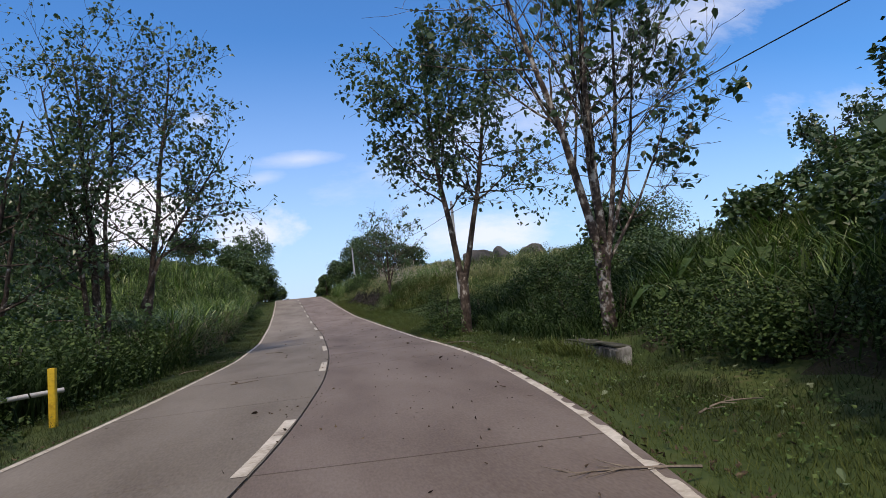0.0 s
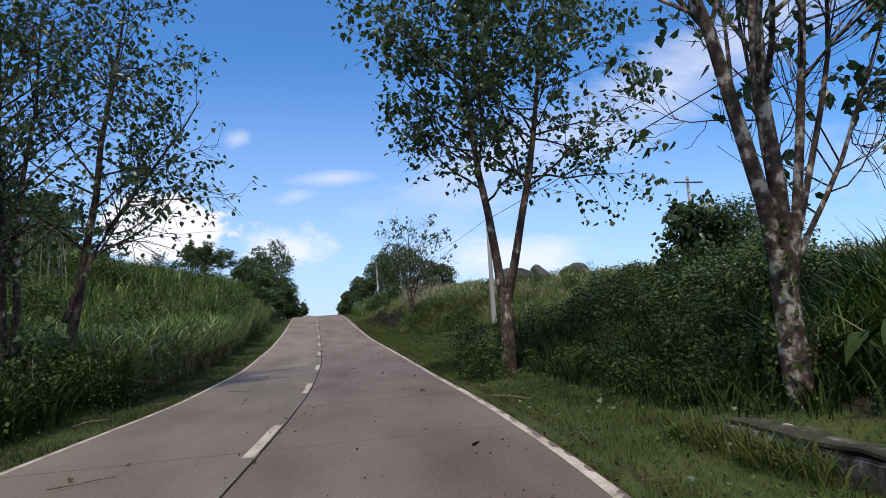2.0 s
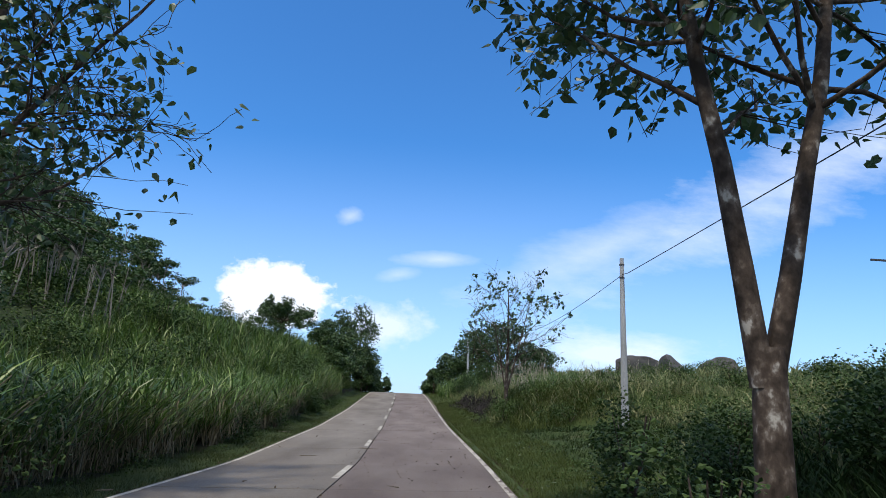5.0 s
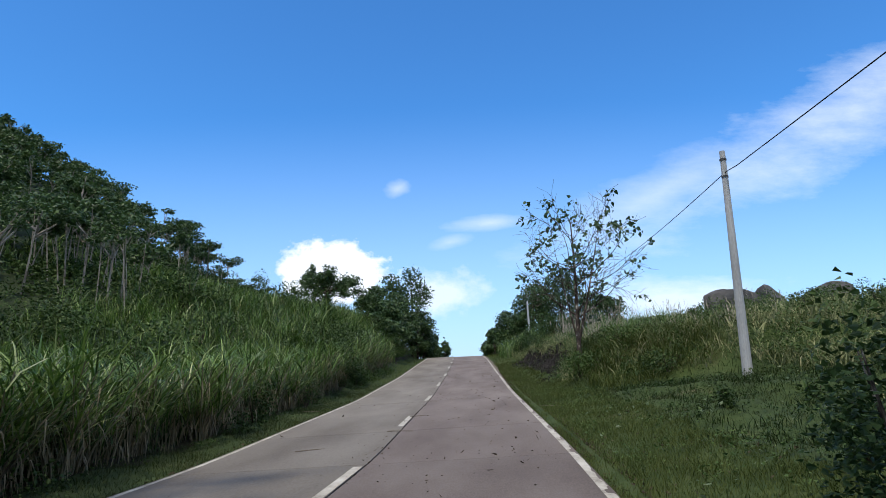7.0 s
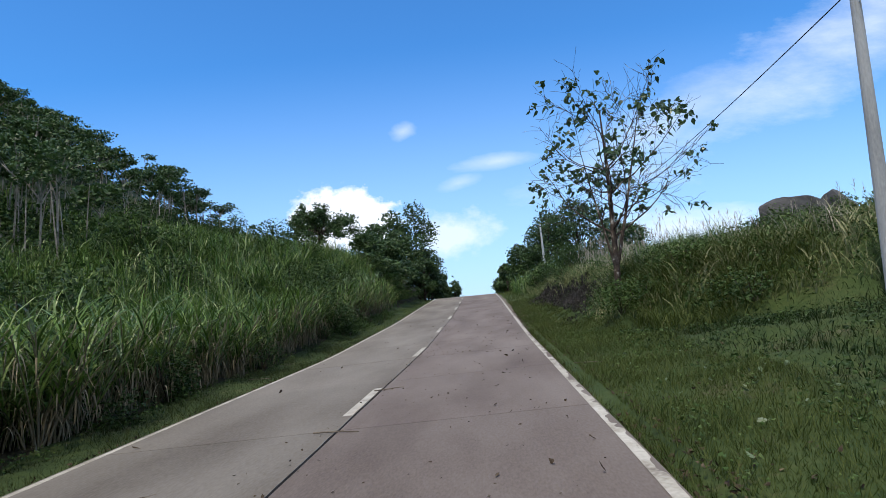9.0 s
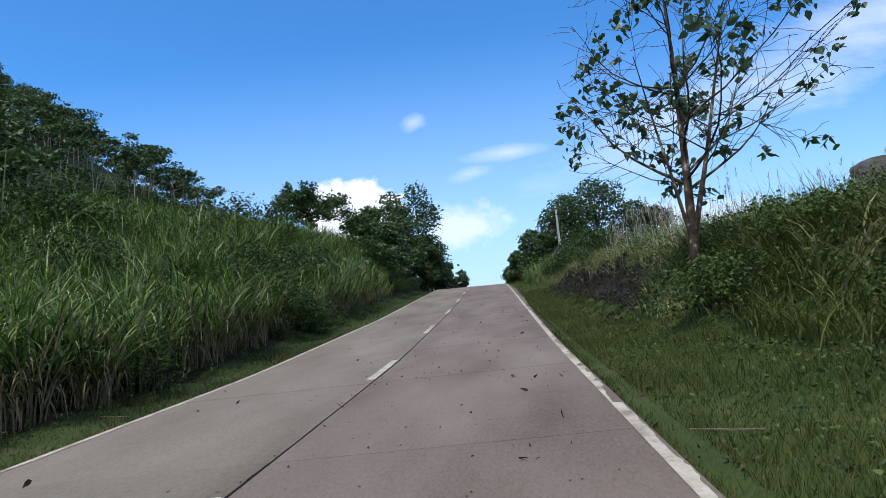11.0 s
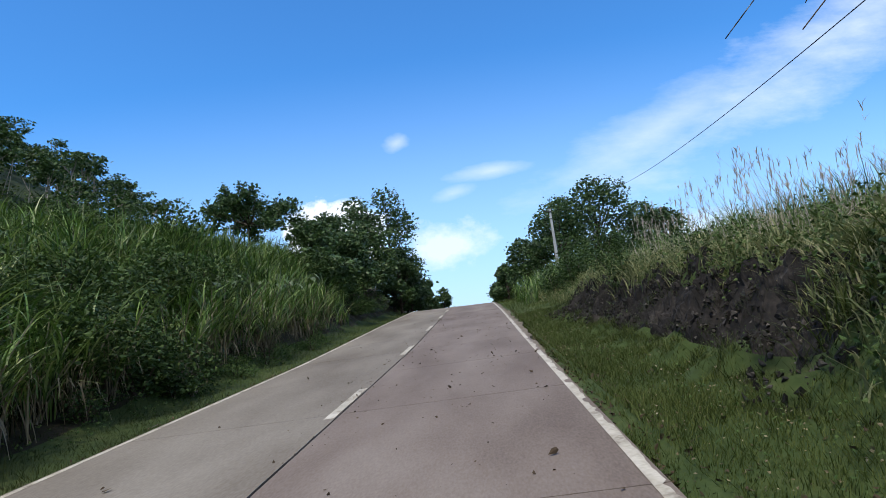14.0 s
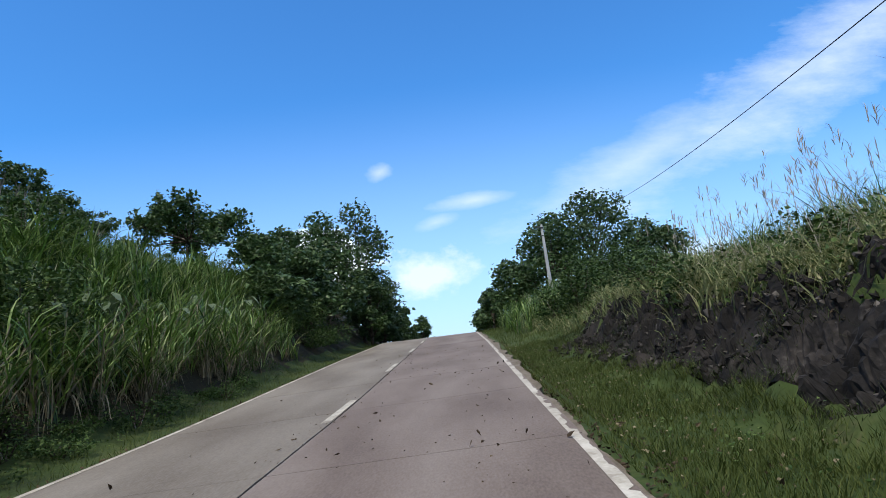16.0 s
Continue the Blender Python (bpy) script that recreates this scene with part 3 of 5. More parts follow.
def broad_tree(name, at, stems, seed, label, leaf=0.2, per_twig=7, spec=TREE, bark=M_BARK, leaf_mat=M_LEAF, droop=0.75, group="", bare=0.0, spread=0.16, squash=1.0, clear=0.0, tips=0.25):
    rng = np.random.default_rng(seed)
    tree = thing(name, at, label, "tree", group)
    lines, twigs = grow(rng, stems, spec)
    for p, _, _ in lines:
        p[:, 1] *= squash
    wood = [tubes([(p, r) for p, r, l in lines if l == lv], sides) for lv, sides in ((0, 10), (1, 5), (2, 3)) if any(l == lv for _, _, l in lines)]
    solid("trunk", mesh_np("trunk", *merge(wood), smooth=True), bark, tree)
    spots = []
    for pts in twigs:
        if rng.uniform() < bare:
            continue
        k = rng.integers(max(1, per_twig - 3), per_twig + 4)
        f = rng.uniform(tips, 1.0, k) * (len(pts) - 1)
        i = np.minimum(f.astype(int), len(pts) - 2)
        spots.append(pts[i] + (pts[i + 1] - pts[i]) * (f - i)[:, None] + rng.normal(0, spread, (k, 3)))
    spots = np.concatenate(spots)
    spots = spots[spots[:, 2] > clear]
    v, q = leaves(rng, spots, leaf * rng.uniform(0.6, 1.35, len(spots)), droop)
    solid("crown", mesh_np("crown", v, q), leaf_mat, tree)
    return tree


def bushy_tree(at, high, wide, seed, leaf=0.30, n=4200, label="dense dark green tree near the top of the road", group="trees near the crest"):
    """A full crown of overlapping leafy lobes on a short forked trunk."""
    rng = np.random.default_rng(seed)
    tree = thing("tree", at, label, "tree", group)
    k = int(13 + wide)
    a, up = rng.uniform(0, 2 * np.pi, k), rng.uniform(0.0, 1.0, k)
    reach = wide * 0.5 * np.sqrt(np.clip(1.05 - up ** 2.2, 0, 1)) * rng.uniform(0.45, 0.85, k)
    lobe = np.stack([np.cos(a) * reach, np.sin(a) * reach, high * (0.20 + 0.70 * up)], 1)
    size = wide * rng.uniform(0.13, 0.23, k)
    wood = [(np.linspace([0, 0, -0.2], [0, 0, high * 0.55], 5), np.linspace(0.16, 0.09, 5))]
    wood += [(np.linspace([0, 0, c[2] * 0.45], c, 4), np.linspace(0.07, 0.02, 4)) for c in lobe]
    solid("trunk", mesh_np("trunk", *tubes(wood, 5)), M_BARK, tree)
    which = rng.integers(0, k, n)
    d = rng.normal(0, 1, (n, 3)) + np.array([0, 0, 0.25])
    d /= np.linalg.norm(d, axis=1, keepdims=True)
    r = rng.uniform(0.35, 1.0, n) ** 0.6 * np.where(rng.uniform(0, 1, n) < 0.10, 1.35, 1.0)
    p = lobe[which] + d * (r * size[which])[:, None] * np.array([1.15, 1.15, 0.85])
    p[:, 2] = np.maximum(p[:, 2], 0.2)
    solid("crown", mesh_np("crown", *leaves(rng, p, leaf * rng.uniform(0.6, 1.3, n), 0.35, plain=True)), M_WOODLEAF, tree)


def ground_at(x, y, sink=0.15):
    return (x, y, float(land(x, y)) - sink)


build_road()

# the big trees beside the road
ROADSIDE = "trees beside the road"
TALL = dict(TREE, wander=(0.035, 0.14, 0.2), kids=(26, 10), short=((0.34, 0.56), (0.30, 0.55)))
TALL["from"] = (0.26, 0.25)
ARCHING = dict(TREE, wander=(0.05, 0.12, 0.18), rise=(0.06, 0.12, 0.06), kids=(16, 9), angle=((35, 75), (25, 55)))
ARCHING["from"] = (0.2, 0.25)
SPREADING = dict(TREE, kids=(24, 10), short=((0.26, 0.46), (0.32, 0.58)), angle=((45, 80), (25, 60)), wander=(0.05, 0.13, 0.2), rise=(0.03, 0.06, -0.02))
SPREADING["from"] = (0.30, 0.25)
broad_tree("tree", ground_at(-7.0, 25.3), [((0, 0, 0), (-0.04, 0, 1), 12.9, 0.17), ((-0.2, 0, 0), (-0.17, 0, 1), 11.0, 0.12), ((0.2, 0.2, 0), (0.05, 0, 1), 11.6, 0.12)], 11,
           "tall roadside tree with a broad domed crown of small dark leaves", group=ROADSIDE, leaf=0.16, per_twig=6, bare=0.15, squash=0.7, clear=4.2, spec=SPREADING, tips=0.45)
broad_tree("tree", ground_at(-5.7, 25.6), [((0, 0, 0), (0.10, 0, 1), 12.4, 0.16), ((0.05, 0.1, 2.5), (0.30, 0.0, 1), 7.6, 0.09)], 12,
           "leaning roadside tree with thin spreading branches and small dark leaves", group=ROADSIDE, leaf=0.165, per_twig=6, bare=0.3, squash=0.7, clear=4.0, spec=SPREADING, tips=0.45)
broad_tree("tree", ground_at(-10.2, 23.8), [((0, 0, 0), (-0.05, 0, 1), 8.8, 0.15), ((0.2, 0, 0), (0.15, 0, 1), 7.6, 0.11)], 13,
           "leafy tree on the bank above tall grass", group=ROADSIDE, leaf=0.18, per_twig=17, squash=0.8, clear=1.5)
broad_tree("tree", ground_at(7.25, 13.6), [((0, 0, -0.1), (-0.02, 0.02, 1), 2.35, 0.19), ((-0.05, 0.02, 1.55), (-0.16, 0.05, 1), 9.5, 0.12), ((0.04, 0.04, 1.7), (0.02, 0.10, 1), 10.0, 0.13), ((0.06, 0.02, 1.5), (0.24, -0.02, 1), 8.4, 0.075),
           ((0.04, 0.0, 1.8), (0.50, 0.10, 1), 6.5, 0.055), ((0.05, 0.05, 1.7), (0.75, 0.2, 1), 5.6, 0.045), ((0.0, 0.1, 1.9), (0.35, 0.5, 1), 7.0, 0.05)], 14,
           "roadside tree with white-mottled bark and long bare arching branches", group=ROADSIDE, leaf=0.20, per_twig=8, bare=0.70, squash=0.8, clear=2.6, bark=M_LICHENBARK, spec=ARCHING, tips=0.5)
broad_tree("tree", ground_at(6.2, 22.7), [((0, 0, 0), (0.02, 0, 1), 2.4, 0.21), ((-0.03, 0, 2.0), (-0.075, 0.02, 1), 9.8, 0.13), ((0.05, 0, 2.0), (0.17, 0, 1), 9.8, 0.125)], 15,
           "twin-stemmed roadside tree with broad drooping leaves", group=ROADSIDE, leaf=0.175, per_twig=14, bare=0.08, squash=0.7, clear=3.0, spec=TALL, tips=0.3)
SPARSE = dict(levels=2, leafy=1, kids=(17, 10), angle=((55, 85), (25, 60)), short=((0.46, 0.72), (0.25, 0.5)), wander=(0.02, 0.12, 0.2), rise=(0.04, 0.06, 0.0))
SPARSE["from"] = (0.25, 0.3)
broad_tree("tree", ground_at(7.5, 49.6), [((0, 0, 0), (0.0, 0, 1), 6.7, 0.12), ((0.05, 0, 1.5), (0.24, 0.05, 1), 5.0, 0.06), ((0, 0, 1.2), (-0.22, 0.05, 1), 4.3, 0.045)], 16,
           "small sparse tree with bunches of large drooping leaves on the bank", group=ROADSIDE, leaf=0.18, per_twig=9, spec=SPARSE, bare=0.80, tips=0.82, spread=0.10)
DENSE = dict(levels=2, leafy=1, kids=(13, 8), angle=((40, 80), (30, 70)), short=((0.38, 0.62), (0.3, 0.6)), wander=(0.08, 0.18, 0.25), rise=(0.04, 0.05, 0.0))
DENSE["from"] = (0.10, 0.2)
broad_tree("tree", ground_at(15.5, 27.5), [((0, 0, 0), (0, 0, 1), 3.2, 0.12), ((0.2, 0, 0), (0.3, 0, 1), 2.9, 0.08), ((-0.2, 0, 0), (-0.3, 0, 1), 2.8, 0.08)], 17,
           "leafy green tree on the bank behind tall grass", group=ROADSIDE, leaf=0.24, per_twig=9, spec=DENSE)
broad_tree("tree", ground_at(13.6, 12.6), [((0, 0, 0), (0.05, 0.1, 1), 3.3, 0.08), ((0.2, 0, 0), (0.4, 0.1, 1), 3.0, 0.07)], 18,
           "feathery roadside tree behind dark undergrowth", group=ROADSIDE, leaf=0.11, per_twig=22, spec=DENSE, spread=0.12)
for k_, (x_, y_, h_, w_) in enumerate([(11.4, 9.4, 2.1, 3.4), (13.2, 10.8, 2.5, 4.0), (10.4, 7.4, 2.2, 3.2), (12.4, 13.8, 2.0, 3.6), (15.2, 14.0, 2.5, 4.4)]):
    bushy_tree(ground_at(x_, y_), h_, w_, 70 + k_, 0.17, 4500, "low dense dark tree beside deep shade", ROADSIDE)
# added trees, mostly out of view, placed so their shadows fall on the verge
for k_, (x_, y_, h_, w_, l_) in enumerate([(4.9, 1.3, 8.0, 3.2, 0.26), (6.2, 2.8, 8.5, 3.4, 0.26), (7.6, 4.2, 8.0, 3.4, 0.13), (8.9, 4.9, 8.0, 3.2, 0.13), (6.8, 0.9, 10.0, 4.6, 0.26)]):
    bushy_tree(ground_at(x_, y_), h_, w_, 80 + k_, l_, 6500 if l_ > 0.2 else 9000, "leafy tree added mostly out of view to shade the verge", ROADSIDE)
for k_, (x_, y_, h_, w_) in enumerate([(17.3, 27.2, 3.3, 4.4), (11.2, 21.6, 1.15, 3.0), (13.4, 22.4, 1.3, 3.6), (12.2, 19.0, 1.0, 3.0), (15.4, 23.6, 1.5, 3.8)]):
    bushy_tree(ground_at(x_, y_), h_, w_, 110 + k_, 0.12, 4200, "low dark tree in the scrub behind roadside trees", ROADSIDE)
for k_, (x_, y_, h_, w_) in enumerate([(-12.5, 25.0, 2.8, 4.0), (-14.5, 28.5, 3.2, 4.4), (-12.0, 30.5, 2.5, 3.6), (-15.5, 32.0, 3.4, 4.6), (-13.5, 35.0, 2.7, 4.0), (-17.0, 36.5, 3.6, 5.0), (-10.6, 21.5, 2.6, 3.6), (-12.6, 18.5, 3.0, 4.2), (-10.6, 27.5, 2.5, 3.6), (-9.6, 24.2, 2.3, 3.2), (-11.2, 33.5, 2.3, 3.4), (-8.8, 21.8, 2.2, 3.0)]):
    bushy_tree(ground_at(x_, y_), h_, w_, 90 + k_, 0.19, 3200, "low dark tree on the slope behind the roadside trees", ROADSIDE)

# trees near the crest
CREST = [(-6.4, 84, 3.8, 4.2), (-8.0, 88, 4.2, 4.4), (-6.2, 91, 5.4, 4.6), (-8.4, 94, 4.8, 5.0), (-6.4, 97, 6.8, 5.6), (-7.8, 101, 8.4, 6.6), (-5.3, 104.7, 12.4, 6.8), (-4.4, 103, 6.8, 3.6), (-4.6, 109, 6.4, 4.4),
         (-4.1, 108, 4.4, 2.8), (-3.9, 113, 5.0, 2.6), (-3.5, 119, 5.0, 2.6), (-2.4, 127, 5.4, 3.0),
         (14.2, 104, 8.3, 8.4), (17.8, 105, 5.4, 6.0), (10.6, 104, 7.2, 5.8), (7.6, 106, 5.6, 4.6), (12.2, 110, 8.4, 8.0), (5.6, 109, 4.2, 3.2), (5.4, 114, 4.4, 3.0), (5.6, 121, 4.8, 3.0), (21.0, 107, 4.4, 5.0)]
for i, (x, y, h, w) in enumerate(CREST):
    bushy_tree(ground_at(x, y), h, w, 40 + i)
FLAT = dict(levels=1, leafy=0, kids=(9, 0), angle=((20, 50), (20, 50)), short=((0.35, 0.6), (0.3, 0.5)), wander=(0.06, 0.1, 0.1), rise=(-0.02, 0.0, 0.0))
FLAT["from"] = (0.3, 0.3)
umbrella = [((0, 0, 0), (0, 0, 1), 4.0, 0.15)]
for i in range(22):
    a_, up_ = 2.4 * i, -0.12 + 1.4 * (i % 6) / 6
    umbrella.append(((0, 0, 3.1), (math.cos(a_), math.sin(a_), up_), 3.5 - 0.7 * up_, 0.06))
broad_tree("tree", ground_at(-13.2, 90), umbrella, 31,
           "round umbrella-crowned tree standing above the grass field", leaf=0.22, per_twig=34, spec=FLAT, leaf_mat=M_WOODLEAF, droop=-0.2, spread=0.14, clear=2.2)


# ---------------------------------------------------------------- grass and undergrowth
def stuff(name, chunks, mat, label, category):
    ob = solid(name, mesh_np(name, *merge(chunks)), mat)
    return tagged(ob, label, category, kind="stuff")


def clumped(rng, centres, per, radius):
    p = np.repeat(centres, per, axis=0)
    p[:, :2] += rng.normal(0, radius, (len(p), 2))
    p[:, 2] = land(p[:, 0], p[:, 1])
    return p


def tall_grass(seed, n, per, y0, y1, u0, u1, high, wide, power=1.6, bend=(0.25, 0.75), name="tall_grass", mat=M_CANE, radius=0.16, seg=4, label="dense tall green grass with long arching blades"):
    rng = np.random.default_rng(seed)
    p = clumped(rng, scatter(rng, n, y0, y1, u0, u1, power), per, radius)
    m = len(p)
    tall = np.repeat(rng.uniform(0.75, 1.15, n), per)
    h = rng.uniform(*high, m) * tall
    ch = blades(rng, p, h, rng.uniform(*wide, m), rng.uniform(0.05, 0.35, m), rng.uniform(*bend, m), seg)
    return stuff(name, [ch], mat, label, "grass")


def cane(seed, n, per, y0, y1, u0, u1, power, long, wide, name="tall_grass", mat=M_CANE, label="dense tall green cane grass with long arching blades", gaps=0.0, deep=1.0, low=0.0):
    """Clumps of cane grass: blades that leave the stalks at several heights."""
    rng = np.random.default_rng(seed)
    c = scatter(rng, n, y0, y1, u0, u1, power)
    wave = lumps(c[:, 0], c[:, 1], 1.5, seed)
    c[:, 0] -= 0.22 * np.clip(wave, -1.5, 1.5)
    c = c[rng.uniform(-1.6, 1.6, n) < wave + 1.6 - 2.2 * gaps]
    n = len(c)
    p = clumped(rng, c, per, 0.13)
    m = len(p)
    tall = np.repeat(rng.uniform(0.75, 1.1, n) * (1 + 0.13 * np.clip(lumps(c[:, 0], c[:, 1], 1.1, seed + 1), -1.6, 1.6)), per)
    p[:, 2] += (low + (1 - low) * rng.uniform(0, 1.0, m) ** 1.3) * tall * deep
    ch = [blades(rng, p, rng.uniform(*long, m) * tall, rng.uniform(*wide, m), rng.uniform(0.05, 0.42, m), rng.uniform(0.1, 1.25, m) ** 1.2, 4)]
    q = clumped(rng, c, 2, 0.08)
    ch.append(blades(rng, q, rng.uniform(1.0, 1.7, len(q)), np.full(len(q), 0.03), rng.uniform(0.0, 0.15, len(q)), np.zeros(len(q)), 4))
    return stuff(name, ch, mat, label, "grass")


def dry_skirt(seed, n, per, y0, y1, u0, u1, label="dry straw-coloured leaves hanging about the stalks of the tall grass"):
    """Dead pale blades that arch out low from the cane, in uneven tufts."""
    rng = np.random.default_rng(seed)
    c = scatter(rng, n, y0, y1, u0, u1)
    c = c[lumps(c[:, 0], c[:, 1], 0.9, seed) > rng.uniform(-0.9, 1.1, n)]
    p = clumped(rng, c, per, 0.15)
    m = len(p)
    p[:, 2] += rng.uniform(0.35, 1.1, m)
    ch = [hanging(rng, p, rng.uniform(0.4, 0.95, m), rng.uniform(0.016, 0.04, m), rng.uniform(0, 6.3, m))]
    q = clumped(rng, c, 2, 0.1)
    ch.append(blades(rng, q, rng.uniform(0.6, 1.4, len(q)), rng.uniform(0.02, 0.035, len(q)), rng.uniform(0.0, 0.35, len(q)), rng.uniform(0.0, 0.2, len(q)), 4))
    return stuff("dry_grass", ch, M_DRYCANE, label, "grass")


BANK_EDGE_Y = np.array([20.0, 28, 32, 43, 47, 52, 56, 61, 65, 71, 76, 112])
BANK_EDGE_U = np.array([8.0, 8.5, 11.8, 10.8, 6.2, 5.6, 7.1, 6.7, 6.3, 6.2, 6.0, 5.8])


def bank_points(rng, n, y0, y1, wide, power=1.3):
    """Points on the bank beyond the short turf."""
    y = rng.uniform(y0, y1, n)
    u = np.interp(y, BANK_EDGE_Y, BANK_EDGE_U) + wide * rng.uniform(0, 1, n) ** power
    p = road_at(y, u)
    p[:, 2] = land(p[:, 0], p[:, 1])
    return p


def bank_weeds(seed, n, y0, y1, wide, size, high, mat, label):
    """Leafy weeds standing in the bank grass."""
    rng = np.random.default_rng(seed)
    c = bank_points(rng, n, y0, y1, wide)
    c = c[lumps(c[:, 0], c[:, 1], 1.7, seed) > rng.uniform(-1.6, 0.8, n)]
    p = clumped(rng, c, 16, 0.13)
    p[:, 2] += rng.uniform(0.0, 1.0, len(p)) * np.repeat(rng.uniform(*high, len(c)), 16)
    stuff("bank_weeds", [leaves(rng, p, size * rng.uniform(0.5, 1.4, len(p)), 0.2, plain=True)], mat, label, "weeds")


def bank_grass(seed, n, per, y0, y1, wide, high, broad, label, bend=(0.2, 0.8), power=1.3):
    rng = np.random.default_rng(seed)
    p = clumped(rng, bank_points(rng, n, y0, y1, wide, power), per, 0.14)
    m = len(p)
    h = rng.uniform(*high, m) * (1 + 0.25 * np.clip(lumps(p[:, 0], p[:, 1], 1.3, seed), -1.5, 1.5))
    return stuff("bank_grass", [blades(rng, p, h, rng.uniform(*broad, m), rng.uniform(0.05, 0.35, m), rng.uniform(*bend, m), 3)], M_BANKGRASS, label, "grass")


def weeds(seed, n, y0, y1, u0, u1, size, mat, label):
    """Low broad-leaved weeds in small tufts."""
    rng = np.random.default_rng(seed)
    c = scatter(rng, n, y0, y1, u0, u1)
    c = c[lumps(c[:, 0], c[:, 1], 1.0, seed) > rng.uniform(-1.5, 1.0, n)]
    p = clumped(rng, c, 9, 0.10)
    p[:, 2] += rng.uniform(0.02, 0.22, len(p))
    stuff("verge_weeds", [leaves(rng, p, size * rng.uniform(0.5, 1.4, len(p)), 0.1, plain=True)], mat, label, "weeds")


def plumes(seed, per, tussocks, radius, high):
    """Tussocks of thin stalks with pale feathery heads; tussocks: stations and distances from the road's middle."""
    rng = np.random.default_rng(seed)
    c = np.array([road_at(y, u) for y, u in tussocks])
    p = clumped(rng, c, per, radius)
    n = len(p)
    h = rng.uniform(*high, n) * np.repeat(rng.uniform(0.75, 1.1, len(c)), per)
    toward = rng.normal(2.4, 0.5, n)
    stalk = blades(rng, p, h, np.full(n, 0.014), rng.uniform(0.0, 0.14, n), rng.uniform(0.05, 0.3, n), 4, toward)
    tip = stalk[0].reshape(n, 10, 3)[:, 8:].mean(1)
    k = 9
    f = np.repeat(tip, k, axis=0) - np.array([0, 0, 1.0]) * rng.uniform(-0.12, 0.22, n * k)[:, None]
    heads = blades(rng, f, rng.uniform(0.08, 0.2, n * k), np.full(n * k, 0.016), rng.uniform(0, 0.5, n * k), rng.uniform(0, 0.5, n * k), 2)
    low = blades(rng, clumped(rng, c, 40, radius), rng.uniform(0.5, 1.25, 40 * len(c)), rng.uniform(0.012, 0.026, 40 * len(c)), rng.uniform(0.05, 0.4, 40 * len(c)), rng.uniform(0.1, 0.8, 40 * len(c)), 4)
    heads = merge([heads, low])
    stuff("plume_grass", [stalk, heads], M_PLUME, "tall plume grass with pale feathery seed heads on the bank", "grass")


def build_grass():
    cane(1, 1150, 17, 25, 59.5, -6.0, -9.2, 1.0, (0.8, 1.5), (0.030, 0.056), gaps=0.4, low=0.40, deep=1.35)
    # dark blades stand in for the shade inside the cane
    tall_grass(41, 700, 9, 14, 62, -6.2, -8.6, (0.9, 1.8), (0.03, 0.05), 1.0, mat=M_DARKGRASS, label="inner blades of the tall cane grass, painted dark for shade")
    tall_grass(27, 800, 13, 3, 26, -5.4, -9.5, (0.8, 1.7), (0.025, 0.05), 1.0, name="tall_grass", mat=M_DARKGRASS, label="tall grass among shrubs, painted dark green for shade")
    cane(2, 2050, 11, 29, 76, -9.0, -21, 1.0, (0.8, 1.5), (0.035, 0.065), deep=0.8)
    tall_grass(43, 950, 11, 3, 32, -9, -22, (0.7, 1.5), (0.03, 0.06), 1.0, mat=M_DARKGRASS, label="tall grass on the slope, painted dark green for shade")
    cane(3, 560, 17, 62, 84, -5.8, -11, 1.0, (0.9, 1.6), (0.035, 0.065), gaps=0.4)
    cane(4, 1100, 9, 66, 104, -18, -34, 1.0, (0.9, 1.6), (0.08, 0.13), deep=0.6)
    cane(14, 200, 14, 84, 100, 5.2, 9, 1.0, (0.7, 1.3), (0.03, 0.06))
    dry_skirt(15, 340, 6, 24, 59, -5.6, -6.6)
    dry_skirt(16, 160, 5, 62, 82, -5.6, -6.8)
    # bank on the other side
    G = "olive and straw-coloured grass on the bank"
    bank_grass(5, 2700, 13, 31, 112, 9, (0.25, 0.75), (0.016, 0.036), G)
    bank_grass(6, 1800, 10, 22, 115, 24, (0.3, 0.85), (0.045, 0.08), "olive and straw-coloured grass on the upper bank", power=0.8)
    tall_grass(9, 520, 14, 44.5, 54.5, 6.2, 10.5, (0.45, 0.95), (0.012, 0.026), 1.0, (0.4, 1.2), name="bank_grass", mat=M_TURF, label="long arching grass at the foot of a small tree")
    bank_grass(10, 420, 11, 53, 76, 1.3, (0.2, 0.6), (0.012, 0.025), "grass that hangs over the edge of the cut bank", (0.5, 1.5), 0.9)
    tall_grass(28, 480, 12, 5, 16, 7.7, 16, (0.9, 1.6), (0.025, 0.045), 1.0, label="yellow-green tall grass above the undergrowth")
    tall_grass(7, 1250, 11, 2, 31, 6.8, 18, (0.5, 1.15), (0.022, 0.042), 1.0, name="tall_grass", mat=M_DARKGRASS, label="tall grass behind the roadside trees, painted dark green for shade")
    tall_grass(42, 620, 11, 13.6, 27, 5.7, 9.5, (0.3, 0.75), (0.016, 0.034), 1.0, name="tall_grass", mat=M_DARKGRASS, label="grass and weeds under the roadside trees, painted dark for shade")
    bank_weeds(30, 240, 54, 72, 1.4, 0.05, (0.05, 0.35), M_SHRUB, "sparse weeds clinging to the cut bank")
    weeds(17, 900, 3, 50, 3.9, 6.0, 0.045, M_WEED, "low broad-leaved weeds in the verge")
    weeds(18, 420, 50, 76, 4.1, 6.3, 0.035, M_WEED, "low broad-leaved weeds below the cut bank")
    weeds(19, 700, 6, 80, -4.6, -5.8, 0.05, M_WEED, "low broad-leaved weeds along the tall grass")
    weeds(20, 1700, 23, 46, 5.2, 13, 0.06, M_SHRUB, "low broad-leaved weeds about a utility pole")
